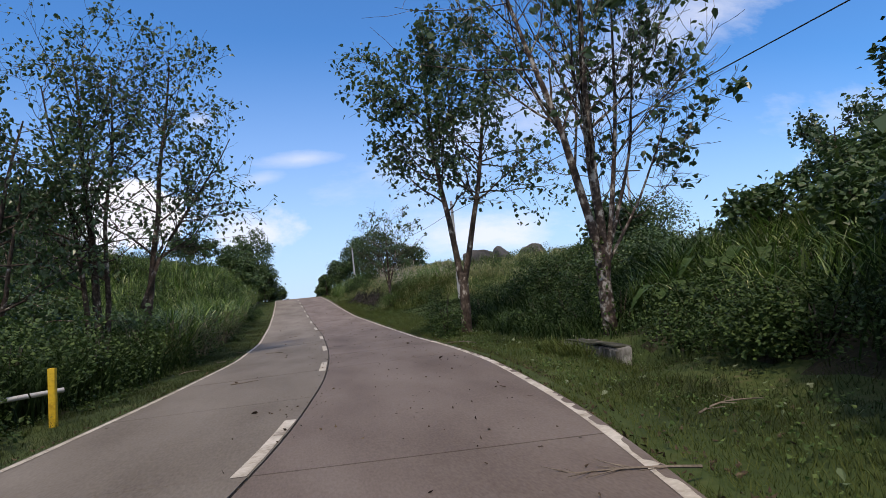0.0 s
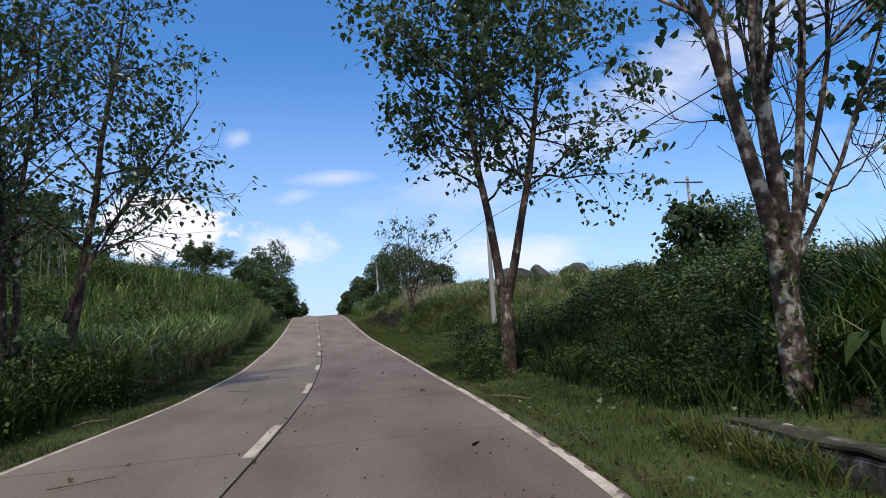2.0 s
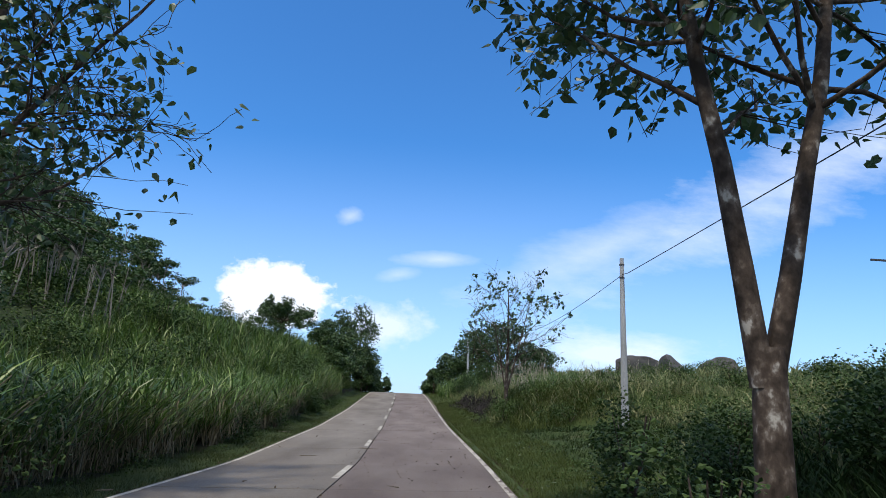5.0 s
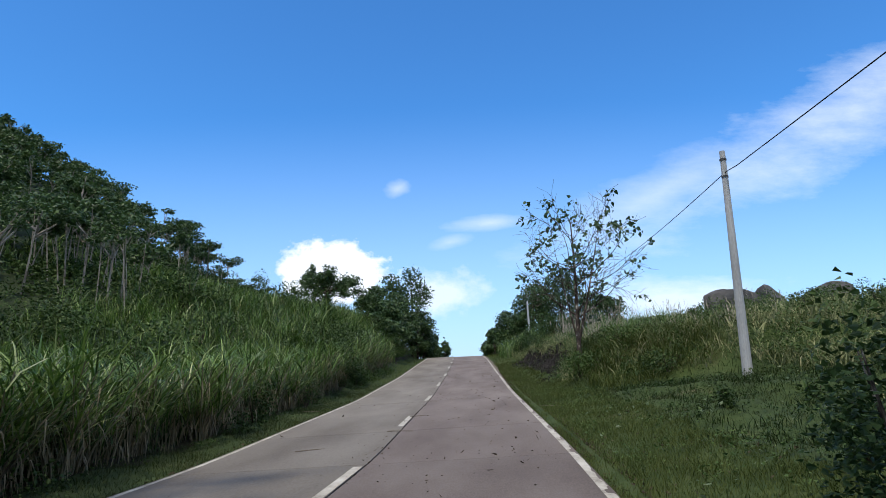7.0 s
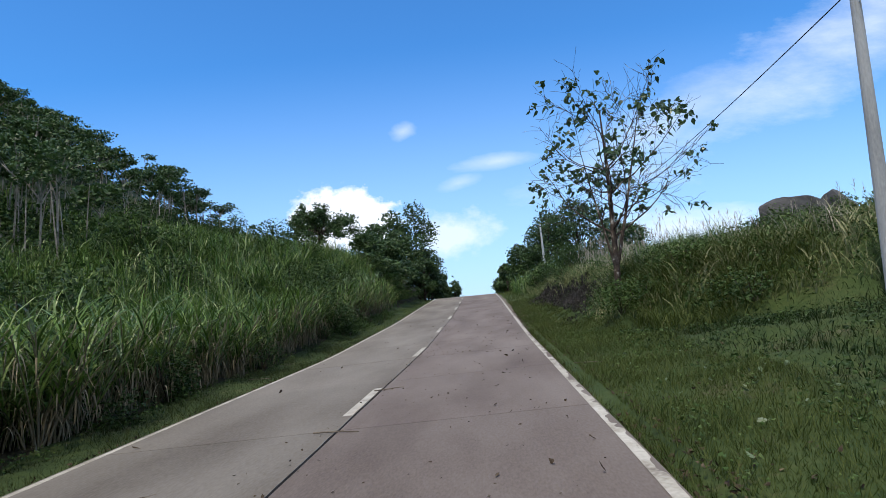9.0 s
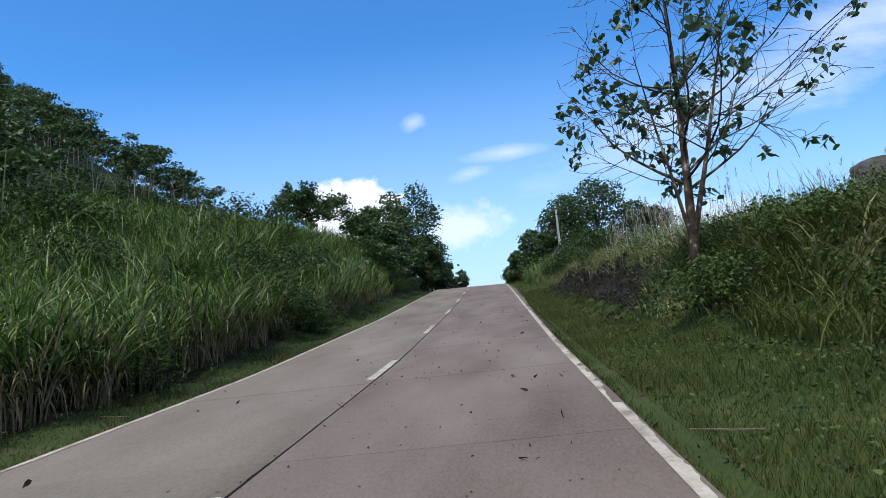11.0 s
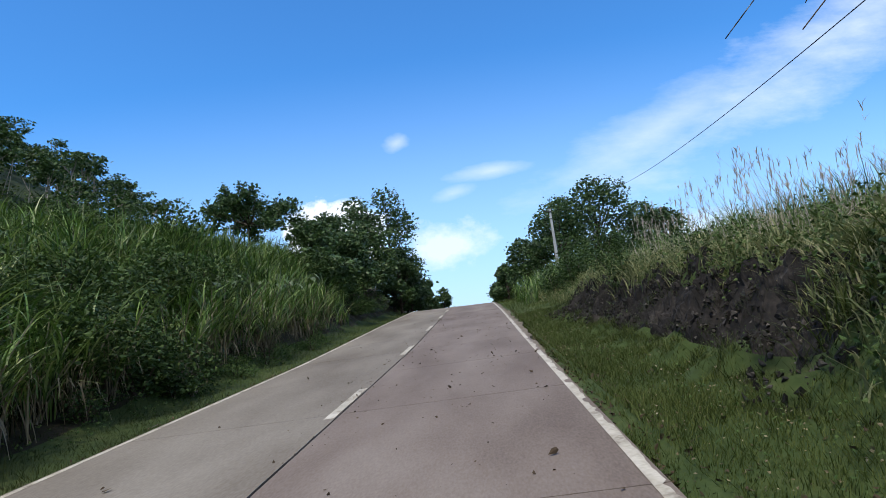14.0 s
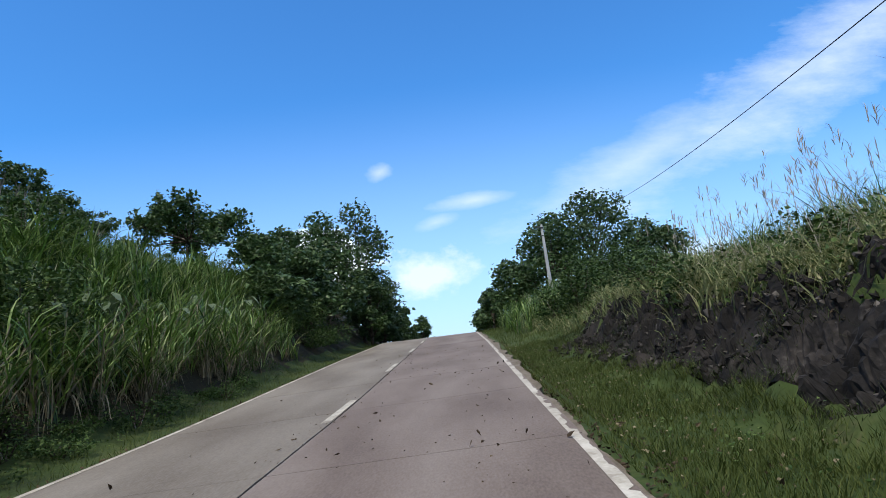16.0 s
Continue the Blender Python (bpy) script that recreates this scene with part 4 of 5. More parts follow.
    bank_weeds(23, 3400, 28, 60, 9, 0.075, (0.4, 1.0), M_WEED, "leafy green weeds in the bank grass")
    bank_weeds(24, 1500, 60, 100, 7, 0.08, (0.3, 0.9), M_WEED, "leafy green weeds above the cut bank")
    bank_weeds(25, 900, 26, 90, 20, 0.10, (0.4, 1.1), M_SHRUB, "dark leafy weeds on the upper bank")
    cane(26, 700, 13, 62, 94, -8, -18, 1.0, (0.9, 1.6), (0.04, 0.07), deep=0.8)
    tall_grass(22, 200, 14, 53, 74, 9.3, 13.0, (0.8, 1.7), (0.014, 0.03), 1.0, (0.1, 0.6), name="plume_grass", mat=M_CANE, label="tall pale green grass tussocks on top of the cut bank")
    tall_grass(29, 110, 12, 25, 34, 8.5, 15, (0.5, 1.0), (0.016, 0.034), 1.0, (0.2, 0.9), name="dry_grass", mat=M_BANKGRASS, label="dry olive grass tangle on the bank behind roadside trees")
    tall_grass(44, 900, 9, 23, 44, 6.0, 14, (0.10, 0.36), (0.010, 0.022), 1.0, (0.3, 1.0), name="verge_grass", mat=M_DARKGRASS, seg=2, label="dark tufts of coarse grass about a utility pole")
    plumes(12, 19, ((57.5, 8.9), (59.5, 8.6), (61.5, 9.3), (63.2, 8.7), (65.5, 9.1), (67.5, 8.7), (70.5, 8.9), (58.5, 10.3), (62.5, 10.6), (66.0, 10.5), (56.2, 10.0)), 0.42, (1.2, 2.3))
    plumes(13, 7, ((47, 11.5), (50, 10.5), (53, 11.0), (57, 13.0), (61, 14.0), (52, 15.0)), 0.6, (0.9, 1.6))
    rng = np.random.default_rng(8)
    chunks = []
    for y0, y1, u0, u1, n, hi in ((60, 112, -3.30, -5.8, 9000, 0.2), (-3, 28, 3.46, 5.5, 56000, 0.13), (24, 53, 3.46, 5.9, 76000, 0.16), (53, 76, 3.66, 5.5, 66000, 0.14), (76, 112, 3.78, 7, 9000, 0.3), (-3, 53, 3.46, 3.62, 3500, 0.10)):
        p = scatter(rng, n, y0, y1, u0, u1)
        patch = 0.7 + 0.3 * np.clip(lumps(p[:, 0], p[:, 1], 0.9, 7), -0.8, 1.2)
        chunks.append(blades(rng, p, hi * rng.uniform(0.4, 1.5, n) * patch, rng.uniform(0.006, 0.013, n) * (1 + 0.008 * max(y0, 0)), rng.uniform(0, 0.6, n), rng.uniform(0.1, 0.5, n), 1))
    # coarse verge grass, coloured darker to stand in for shade there
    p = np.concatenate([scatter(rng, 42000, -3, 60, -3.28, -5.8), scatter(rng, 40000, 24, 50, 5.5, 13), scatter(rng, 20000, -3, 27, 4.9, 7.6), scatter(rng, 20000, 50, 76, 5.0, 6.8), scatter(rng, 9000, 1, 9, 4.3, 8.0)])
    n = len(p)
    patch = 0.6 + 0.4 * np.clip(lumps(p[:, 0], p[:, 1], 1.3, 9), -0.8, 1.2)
    stuff("verge_grass", [blades(rng, p, 0.2 * rng.uniform(0.4, 1.5, n) * patch, rng.uniform(0.009, 0.018, n), rng.uniform(0, 0.7, n), rng.uniform(0.1, 0.8, n), 1)], M_SHADETURF, "coarse grass of the rough verge, darkened in colour for shade", "grass")
    stuff("verge_grass", chunks, M_TURF, "short green verge grass along the pavement", "grass")


def shrub_mass(rng, c, rx, ry, rz, n, size, droop=0.3):
    """Leaves in a lumpy mound about c."""
    k = 7
    lob = np.stack([rng.normal(0, 0.45, k) * rx, rng.normal(0, 0.45, k) * ry, rng.uniform(0.15, 0.75, k) * rz], 1)
    which = rng.integers(0, k, n)
    d = rng.normal(0, 1, (n, 3))
    d /= np.linalg.norm(d, axis=1, keepdims=True)
    r = rng.uniform(0.55, 1.05, n)[:, None] * np.array([rx, ry, rz]) * 0.5
    p = lob[which] + d * r
    p[:, 2] = np.abs(p[:, 2])
    return leaves(rng, p + np.array(c), size * rng.uniform(0.6, 1.4, n), droop, plain=True)


def shrub(at, rx, ry, rz, n, size, seed, label="leafy green shrub among roadside grass", mat=M_SHRUB):
    rng = np.random.default_rng(seed)
    ob = thing("shrub", at, label, "shrub", "roadside shrubs")
    sticks = []
    for _ in range(6):
        a, s = rng.uniform(0, 2 * np.pi), rng.uniform(0.2, 0.5)
        top = np.array([math.cos(a) * rx * s, math.sin(a) * ry * s, rz * 0.8])
        sticks.append((np.linspace([0, 0, -0.1], top, 4), np.linspace(0.03, 0.008, 4)))
    solid("woody_base", mesh_np("woody_base", *tubes(sticks, 5)), M_BARK, ob)
    solid("foliage", mesh_np("foliage", *shrub_mass(rng, (0, 0, 0), rx, ry, rz, n, size)), mat, ob)
    return ob


def build_shrubs():
    rng = np.random.default_rng(21)
    # wall of undergrowth behind the verge on the near right, and about the trees
    for i in range(32):
        y = rng.uniform(6, 13.5 if i < 22 else 21)
        p = road_at(y, rng.uniform(7.0, 9.5 if i < 22 else 15.0))
        shrub(ground_at(p[0], p[1], 0.05), rng.uniform(0.7, 1.4), rng.uniform(0.7, 1.4), rng.uniform(0.5, 1.05) if i < 22 else rng.uniform(0.8, 1.5), 1700, rng.choice([0.05, 0.065, 0.08]), 500 + i, "dark leafy shrub in the undergrowth behind roadside trees")
    for i, (x, y, s) in enumerate([(5.3, 22.2, 0.72), (6.9, 23.6, 0.5), (6.6, 27.9, 0.9), (7.9, 27.2, 0.8)]):
        shrub(ground_at(x, y, 0.05), s, s, (1.4, 0.6, 1.9, 1.4)[i], 2200, 0.075, 150 + i)
    for i in range(9):
        p = road_at(rng.uniform(14, 21.5), rng.uniform(5.9, 8.2))
        shrub(ground_at(p[0], p[1], 0.05), rng.uniform(0.4, 0.8), rng.uniform(0.4, 0.8), rng.uniform(0.35, 0.85), 900, 0.07, 560 + i, "low dark leafy shrub under roadside trees")
    for i in range(24):
        p = road_at(rng.uniform(23, 33), rng.uniform(9.0, 16))
        shrub(ground_at(p[0], p[1], 0.05), rng.uniform(0.9, 1.7), rng.uniform(0.9, 1.7), rng.uniform(1.0, 1.8), 1500, 0.09, 660 + i, "dark leafy bush on the grassy bank")
    for i in range(7):
        p = (16.5 + 1.6 * i + rng.normal(0, 0.3), 58.6 + rng.normal(0, 0.5))
        shrub(ground_at(p[0], p[1], 0.05), rng.uniform(0.8, 1.3), rng.uniform(0.7, 1.0), rng.uniform(0.9, 1.5), 1000, 0.10, 690 + i, "scrubby bush below the hilltop boulders", M_WEED)
    # young plants standing in the turf about the utility pole
    for i, (x, y, w, h) in enumerate([(8.9, 32.6, 0.22, 0.75), (9.3, 33.4, 0.25, 0.55), (10.9, 33.5, 0.55, 0.6), (11.6, 32.2, 0.7, 0.8), (8.2, 36.0, 0.2, 0.45), (10.3, 36.5, 0.3, 0.4), (12.4, 35.0, 0.5, 0.5), (7.6, 30.2, 0.3, 0.35)]):
        shrub(ground_at(x, y, 0.05), w, w, h, int(300 + 900 * w), 0.07, 720 + i, "young leafy plant standing in rough turf")
    # among the bank grass
    for i in range(26):
        p = bank_points(rng, 1, 30, 80, 14)[0] if i > 2 else bank_points(rng, 1, 45, 50, 1.8)[0]
        shrub(ground_at(p[0], p[1], 0.05), rng.uniform(0.5, 1.1), rng.uniform(0.5, 1.1), rng.uniform(0.5, 1.2), 1100, 0.085, 400 + i, "low grey-green shrub in the bank grass", M_WEED if i < 3 else M_SHRUB)
    for i in range(9):
        p = bank_points(rng, 1, 76, 100, 6)[0]
        shrub(ground_at(p[0], p[1], 0.05), rng.uniform(0.9, 1.6), rng.uniform(0.9, 1.6), rng.uniform(1.0, 2.2), 1500, 0.13, 440 + i, "leafy bush at the foot of the crest trees")
    # left under the trees
    for i in range(40):
        y = rng.uniform(4, 14) if i < 12 else rng.uniform(14, 26)
        p = road_at(y, -rng.uniform(5.9, 10.0))
        shrub(ground_at(p[0], p[1], 0.05), rng.uniform(0.9, 1.6), rng.uniform(0.9, 1.6), rng.uniform(1.0, 2.2), 1800, 0.09, 200 + i, "dark leafy shrub under the roadside trees")
    for i in range(21):
        y = rng.uniform(59.5, 62) if i < 5 else rng.uniform(80, 93)
        p = road_at(y, -rng.uniform(5.8, 9.5))
        shrub(ground_at(p[0], p[1], 0.05), rng.uniform(1.0, 1.9), rng.uniform(1.0, 1.9), rng.uniform(1.0, 2.4), 1800, 0.105, 240 + i)


def build_cane_shrubs():
    rng = np.random.default_rng(61)
    for i in range(16):
        y = rng.uniform(26, 58)
        p = road_at(y, -rng.uniform(5.3, 7.5))
        shrub(ground_at(p[0], p[1], 0.05), rng.uniform(0.5, 0.9), rng.uniform(0.5, 0.9), rng.uniform(0.7, 1.5), 900, 0.085, 300 + i, "small leafy shrub among tall cane grass")
    for i in range(16):
        p = road_at(rng.uniform(58, 80), -rng.uniform(5.0, 6.0))
        shrub(ground_at(p[0], p[1], 0.05), rng.uniform(0.4, 0.8), rng.uniform(0.5, 0.9), rng.uniform(0.25, 0.65), 700, 0.06, 610 + i, "low leafy creeper at the foot of the tall grass", M_WEED if i % 2 else M_SHRUB)
    for i in range(14):
        y = rng.uniform(56, 67)
        p = road_at(y, -rng.uniform(7.0, 14))
        shrub(ground_at(p[0], p[1], 0.05), rng.uniform(1.4, 2.3), rng.uniform(1.2, 2.0), rng.uniform(1.4, 2.3), 2400, 0.12, 370 + i, "dark leafy bush beside the end of the cane")
    for i in range(10):
        y = rng.uniform(40, 80)
        p = road_at(y, -rng.uniform(11, 22))
        shrub(ground_at(p[0], p[1], 0.05), rng.uniform(1.4, 2.4), rng.uniform(1.2, 2.0), rng.uniform(2.0, 3.2), 1600, 0.16, 330 + i, "dark leafy bush standing out of the grass field")


def build_woods():
    """The wooded hillside: slender pale trunks, layered crowns and dark undergrowth."""
    rng = np.random.default_rng(33)
    crowns, under, trunks = [], [], []
    n = 0
    while n < 560:
        x, y = rng.uniform(-100, -16), rng.uniform(20, 165)
        u = road_x(y) - x
        edge = 18.5 + rng.uniform(0, 3) + 14 * step(58, 100, y)
        if u < edge or (y > 120 and u < 45):
            continue
        n += 1
        z = float(land(x, y))
        h = rng.uniform(3.0, 5.0) if u < edge + 5 else rng.uniform(4.0, 7.2)
        big = 0.21 if y < 60 else 0.34
        fringe = u < edge + 9
        under.append(shrub_mass(rng, (x, y, z - 0.1), 2.3 if fringe else 1.6, 2.3 if fringe else 1.6, rng.uniform(0.9, 1.9), 240 if fringe else 80, big * (0.75 if fringe else 1.1)))
        for _ in range(2 if fringe else 0):
            a, b = x + rng.uniform(-2.5, 4.0), y + rng.uniform(-3, 3)
            under.append(shrub_mass(rng, (a, b, float(land(a, b)) - 0.1), 2.0, 2.0, rng.uniform(0.9, 2.2), 170, big * 0.75))
            trunks.append((np.linspace([a, b, float(land(a, b)) - 0.2], [a + rng.normal(0, 1.0), b, float(land(a, b)) + rng.uniform(2.6, 4.8)], 4), np.linspace(0.06, 0.022, 4)))
        lean = rng.normal(0, 0.08, 2) * h
        top = np.array([x + lean[0], y + lean[1], z + h])
        open_ = u < edge + 9 and rng.uniform() < 0.75
        if open_:
            h = rng.uniform(4.4, 6.2)
            top = np.array([x + lean[0], y + lean[1], z + h])
        trunks.append((np.linspace([x, y, z - 0.3], top, 5), np.linspace(0.085 if open_ else 0.07, 0.03, 5)))
        for _ in range(rng.integers(3, 6)):
            f = rng.uniform(0.80, 1.0) if open_ else rng.uniform(0.5, 1.0)
            a, r = rng.uniform(0, 6.3), rng.uniform(0.5, 0.30 * h)
            c = np.array([x, y, z]) * (1 - f) + top * f + np.array([math.cos(a) * r, math.sin(a) * r, rng.uniform(0.2, 0.8)])
            s0 = np.array([x, y, z]) * (1 - f * 0.8) + top * f * 0.8
            trunks.append((np.linspace(s0, c, 3), np.linspace(0.07, 0.02, 3)))
            w = rng.uniform(0.8, 1.5) * (0.7 + 0.06 * h)
            crowns.append(shrub_mass(rng, c - (0, 0, 0.25), w, w, rng.uniform(0.5, 0.9), 135, big))
    stuff("hillside_wood", crowns, M_WOODLEAF, "layered dark green crowns of the hillside wood", "woods")
    stuff("hillside_undergrowth", under, M_SHRUB, "dark undergrowth beneath the hillside wood", "undergrowth")
    ob = solid("hillside_trunks", mesh_np("hillside_trunks", *tubes(trunks, 4)), M_PALEBARK)
    tagged(ob, "pale slender trunks in the hillside wood", "tree trunks", kind="stuff")


def cane_clump(at, seed):
    """A stool of cane: leaning stalks, arching green blades and dead leaves hanging at the foot."""
    rng = np.random.default_rng(seed)
    ob = thing("cane_clump", at, "clump of tall cane with pale leaning stalks", "cane", "cane along the verge")
    n = int(rng.integers(9, 15))
    a = rng.uniform(0, 2 * np.pi, n)
    foot = np.stack([np.cos(a), np.sin(a), np.zeros(n)], 1) * rng.uniform(0.02, 0.22, n)[:, None]
    out_ = np.stack([np.cos(a), np.sin(a), np.zeros(n)], 1) * rng.uniform(0.05, 0.75, n)[:, None]
    long_ = rng.uniform(0.8, 2.15, n)
    s = np.linspace(0, 1, 5)[:, None]
    lines, tips, dead, aim, aim_dead = [], [], [], [], []
    for i in range(n):
        p = foot[i] + (out_[i] * s ** 1.4 + np.array([0, 0, 1.0]) * s) * long_[i]
        lines.append((p, np.linspace(0.019, 0.011, 5)))
        for f in rng.uniform(0.3, 1.0, 9):
            tips.append(foot[i] + (out_[i] * f ** 1.4 + np.array([0, 0, f])) * long_[i])
            aim.append(a[i] + rng.normal(0, 1.3))
        for f in rng.uniform(0.25, 0.85, 5):
            dead.append(foot[i] + (out_[i] * f ** 1.4 + np.array([0, 0, f])) * long_[i])
            aim_dead.append(a[i] + rng.normal(0, 1.0))
    for line in lines:
        solid("stalk", mesh_np("stalk", *tubes([line], 6), smooth=True), M_STALK, ob)
    m, k = len(tips), len(dead)
    green = blades(rng, np.array(tips), rng.uniform(0.55, 1.25, m), rng.uniform(0.026, 0.05, m), rng.uniform(0.1, 0.7, m), rng.uniform(0.2, 1.5, m), 4, np.array(aim))
    solid("foliage", mesh_np("foliage", *green), M_CANE, ob, "long green blades")
    dry = hanging(rng, np.array(dead), rng.uniform(0.4, 1.05, k), rng.uniform(0.014, 0.034, k), np.array(aim_dead))
    solid("dead_foliage", mesh_np("dead_foliage", *dry), M_DRYCANE, ob, "dead straw-coloured leaves")


def build_cane_row():
    rng = np.random.default_rng(91)
    for i in range(90):
        y = 25.0 + 34.5 * i / 64 if i < 64 else 62.0 + 18 * (i - 64) / 26
        y += rng.normal(0, 0.25)
        u = -(5.75 + 0.25 * math.sin(y * 0.9) + abs(rng.normal(0, 0.35)))
        p = road_at(y, u)
        if rng.uniform() < 0.12:
            continue
        cane_clump(ground_at(p[0], p[1], 0.04), 900 + i)


def broad_leaved_plant(at, seed, high, mat=M_SHRUB, label="dark plant with very large drooping leaves in undergrowth"):
    """Large drooping leaves on arching stalks from one root."""
    rng = np.random.default_rng(seed)
    ob = thing("broad_leaved_plant", at, label, "plant", "broad-leaved plants")
    for i in range(9):
        a = 2.4 * i + rng.uniform(-0.3, 0.3)
        h, r = high * rng.uniform(0.6, 1.0), rng.uniform(0.25, 0.65)
        s = np.linspace(0, 1, 6)
        p = np.stack([math.cos(a) * r * s ** 1.6, math.sin(a) * r * s ** 1.6, h * np.sin(s * 1.5)], 1)
        leaf = solid("leaf", mesh_np("leaf", *big_leaf(rng, p[-1], a, rng.uniform(0.34, 0.52)), smooth=True), mat, ob)
        solid("leaf_stalk", mesh_np("leaf_stalk", *tubes([(p, np.linspace(0.013, 0.007, 6))], 5)), mat, leaf)


def big_leaf(rng, tip, a, size):
    """A heart-shaped blade hung from its stalk, cupped along the midrib."""
    n, w = 9, 5
    s = np.linspace(0, 1, n)
    half = np.interp(s, [0, 0.12, 0.35, 0.7, 0.92, 1], [0.22, 0.36, 0.42, 0.27, 0.07, 0.0]) * size
    c = np.linspace(-1, 1, w)
    fall = rng.uniform(0.5, 1.0)
    d, side = np.array([math.cos(a), math.sin(a), 0]), np.array([-math.sin(a), math.cos(a), 0])
    mid = tip + d * (s * size * 0.85)[:, None] + np.array([0, 0, -1.0]) * (fall * size * s ** 1.6 - 0.06 * size)[:, None]
    v = mid[:, None] + side * (c[None, :] * half[:, None])[..., None] + np.array([0, 0, 1.0]) * (0.25 * np.abs(c)[None, :] * half[:, None] + 0.012 * rng.normal(0, 1, (n, w)))[..., None]
    i, j = np.meshgrid(np.arange(n - 1), np.arange(w - 1), indexing="ij")
    q = np.stack([i * w + j, i * w + j + 1, (i + 1) * w + j + 1, (i + 1) * w + j], -1).reshape(-1, 4)
    return v.reshape(-1, 3), q


def build_undergrowth():
    for i, (x, y, h) in enumerate([(8.0, 12.3, 0.95), (8.7, 11.6, 1.05), (9.3, 12.6, 1.1), (8.3, 13.2, 0.95), (9.6, 11.2, 0.95), (-7.3, 9.0, 1.7), (-6.9, 11.3, 1.5)]):
        broad_leaved_plant(ground_at(x, y, 0.05), 700 + i, h)
    for i, (x, y, h) in enumerate([(-6.0, 72.5, 1.6), (-6.3, 76.0, 1.8), (-6.2, 79.5, 1.7), (-6.4, 69.5, 1.7), (-6.0, 66.5, 1.5)]):
        broad_leaved_plant(ground_at(x, y, 0.05), 720 + i, h, M_PALELEAF, "plant with large pale grey-green leaves above the tall grass")
    # creeper about the foot of the forked tree
    rng = np.random.default_rng(64)
    n = 420
    z = 2.5 * rng.uniform(0, 1, n) ** 1.7
    a = rng.uniform(0, 6.3, n)
    r = 0.20 - 0.02 * z + rng.uniform(0, 0.10, n) * (1.4 - 0.4 * z)
    base = ground_at(7.15, 13.6)
    p = np.stack([base[0] - 0.02 * z + r * np.cos(a), base[1] + 0.02 * z + r * np.sin(a), base[2] + z], 1)
    ob = solid("climbing_vine", mesh_np("climbing_vine", *leaves(rng, p, rng.uniform(0.04, 0.10, n), 0.9)), M_WEED)
    tagged(ob, "leafy green creeper climbing a mottled tree trunk", "vine")
    # large pale leaves blown over the rough turf
    m = 420
    c = np.concatenate([scatter(rng, 260, 22, 42, 4.0, 11.0), scatter(rng, 160, 3, 24, 3.8, 6.5)])
    c[:, 2] = land(c[:, 0], c[:, 1]) + rng.uniform(0.06, 0.13, m)
    stuff("fallen_leaves", [leaves(rng, c, rng.uniform(0.04, 0.11, m), 0.05)], M_PALELEAF, "large pale leaves lying on rough turf", "leaves")
    c = scatter(rng, 1100, 50, 78, 3.7, 5.2)
    c[:, 2] = land(c[:, 0], c[:, 1]) + rng.uniform(0.03, 0.10, 1100)
    stuff("fallen_leaves", [leaves(rng, c, rng.uniform(0.015, 0.05, 1100), 0.05, plain=True)], M_DRYCANE, "small straw-coloured bits lying in the verge turf", "leaves")
    # grass leaning against the headwall
    c = np.stack([rng.uniform(5.2, 5.64, 110), 11.0 + 2.4 * rng.uniform(0, 1, 110) ** 0.75, np.zeros(110)], 1)
    c = clumped(rng, c, 7, 0.06)
    m = len(c)
    stuff("verge_grass", [blades(rng, c, rng.uniform(0.15, 0.42, m), rng.uniform(0.01, 0.022, m), rng.uniform(0, 0.5, m), rng.uniform(0.1, 0.9, m), 3)], M_TURF, "longer grass growing against a concrete headwall", "grass")


build_grass()
build_cane_row()
build_undergrowth()
build_shrubs()
build_cane_shrubs()
build_woods()


# ---------------------------------------------------------------- poles, cable, wall, post, rocks
def utility_pole(x, y, height, lean, label, r0=0.16, r1=0.085):
    z = float(land(x, y))
    ob = thing("utility_pole", (x, y, z), label, "utility pole", "utility poles")
    hs = np.linspace(-0.4, height, 8)
    pts = np.stack([lean[0] * hs / height, lean[1] * hs / height, hs], 1)
    v, q = tubes([(pts, np.linspace(r0, r1, 8))], 14)
    n = len(v)
    cap = np.concatenate([v, [pts[-1] + (0, 0, 0.01)]])
    tris = np.array([[n - 14 + i, n - 14 + (i + 1) % 14, n] for i in range(14)])
    solid("shaft", mesh_np("shaft", cap, q, tris, smooth=False), M_POLE, ob)
    for d in (0.84, 0.28):
        f = (height - d) / height
        c = np.array([lean[0] * f, lean[1] * f, height - d])
        solid("steel_band", mesh_np("steel_band", *tubes([(np.array([c - (0, 0, 0.03), c + (0, 0, 0.03)]), np.array([r1 + 0.022] * 2))], 14)), M_STEEL, ob, "dark steel band")
    return np.array([x + lean[0], y + lean[1], z + height])


def cable(points, r, label):
    ob = solid("power_cable", mesh_np("power_cable", *tubes([(points, np.full(len(points), r))], 6), smooth=True), M_CABLE)
    tagged(ob, label, "cable")


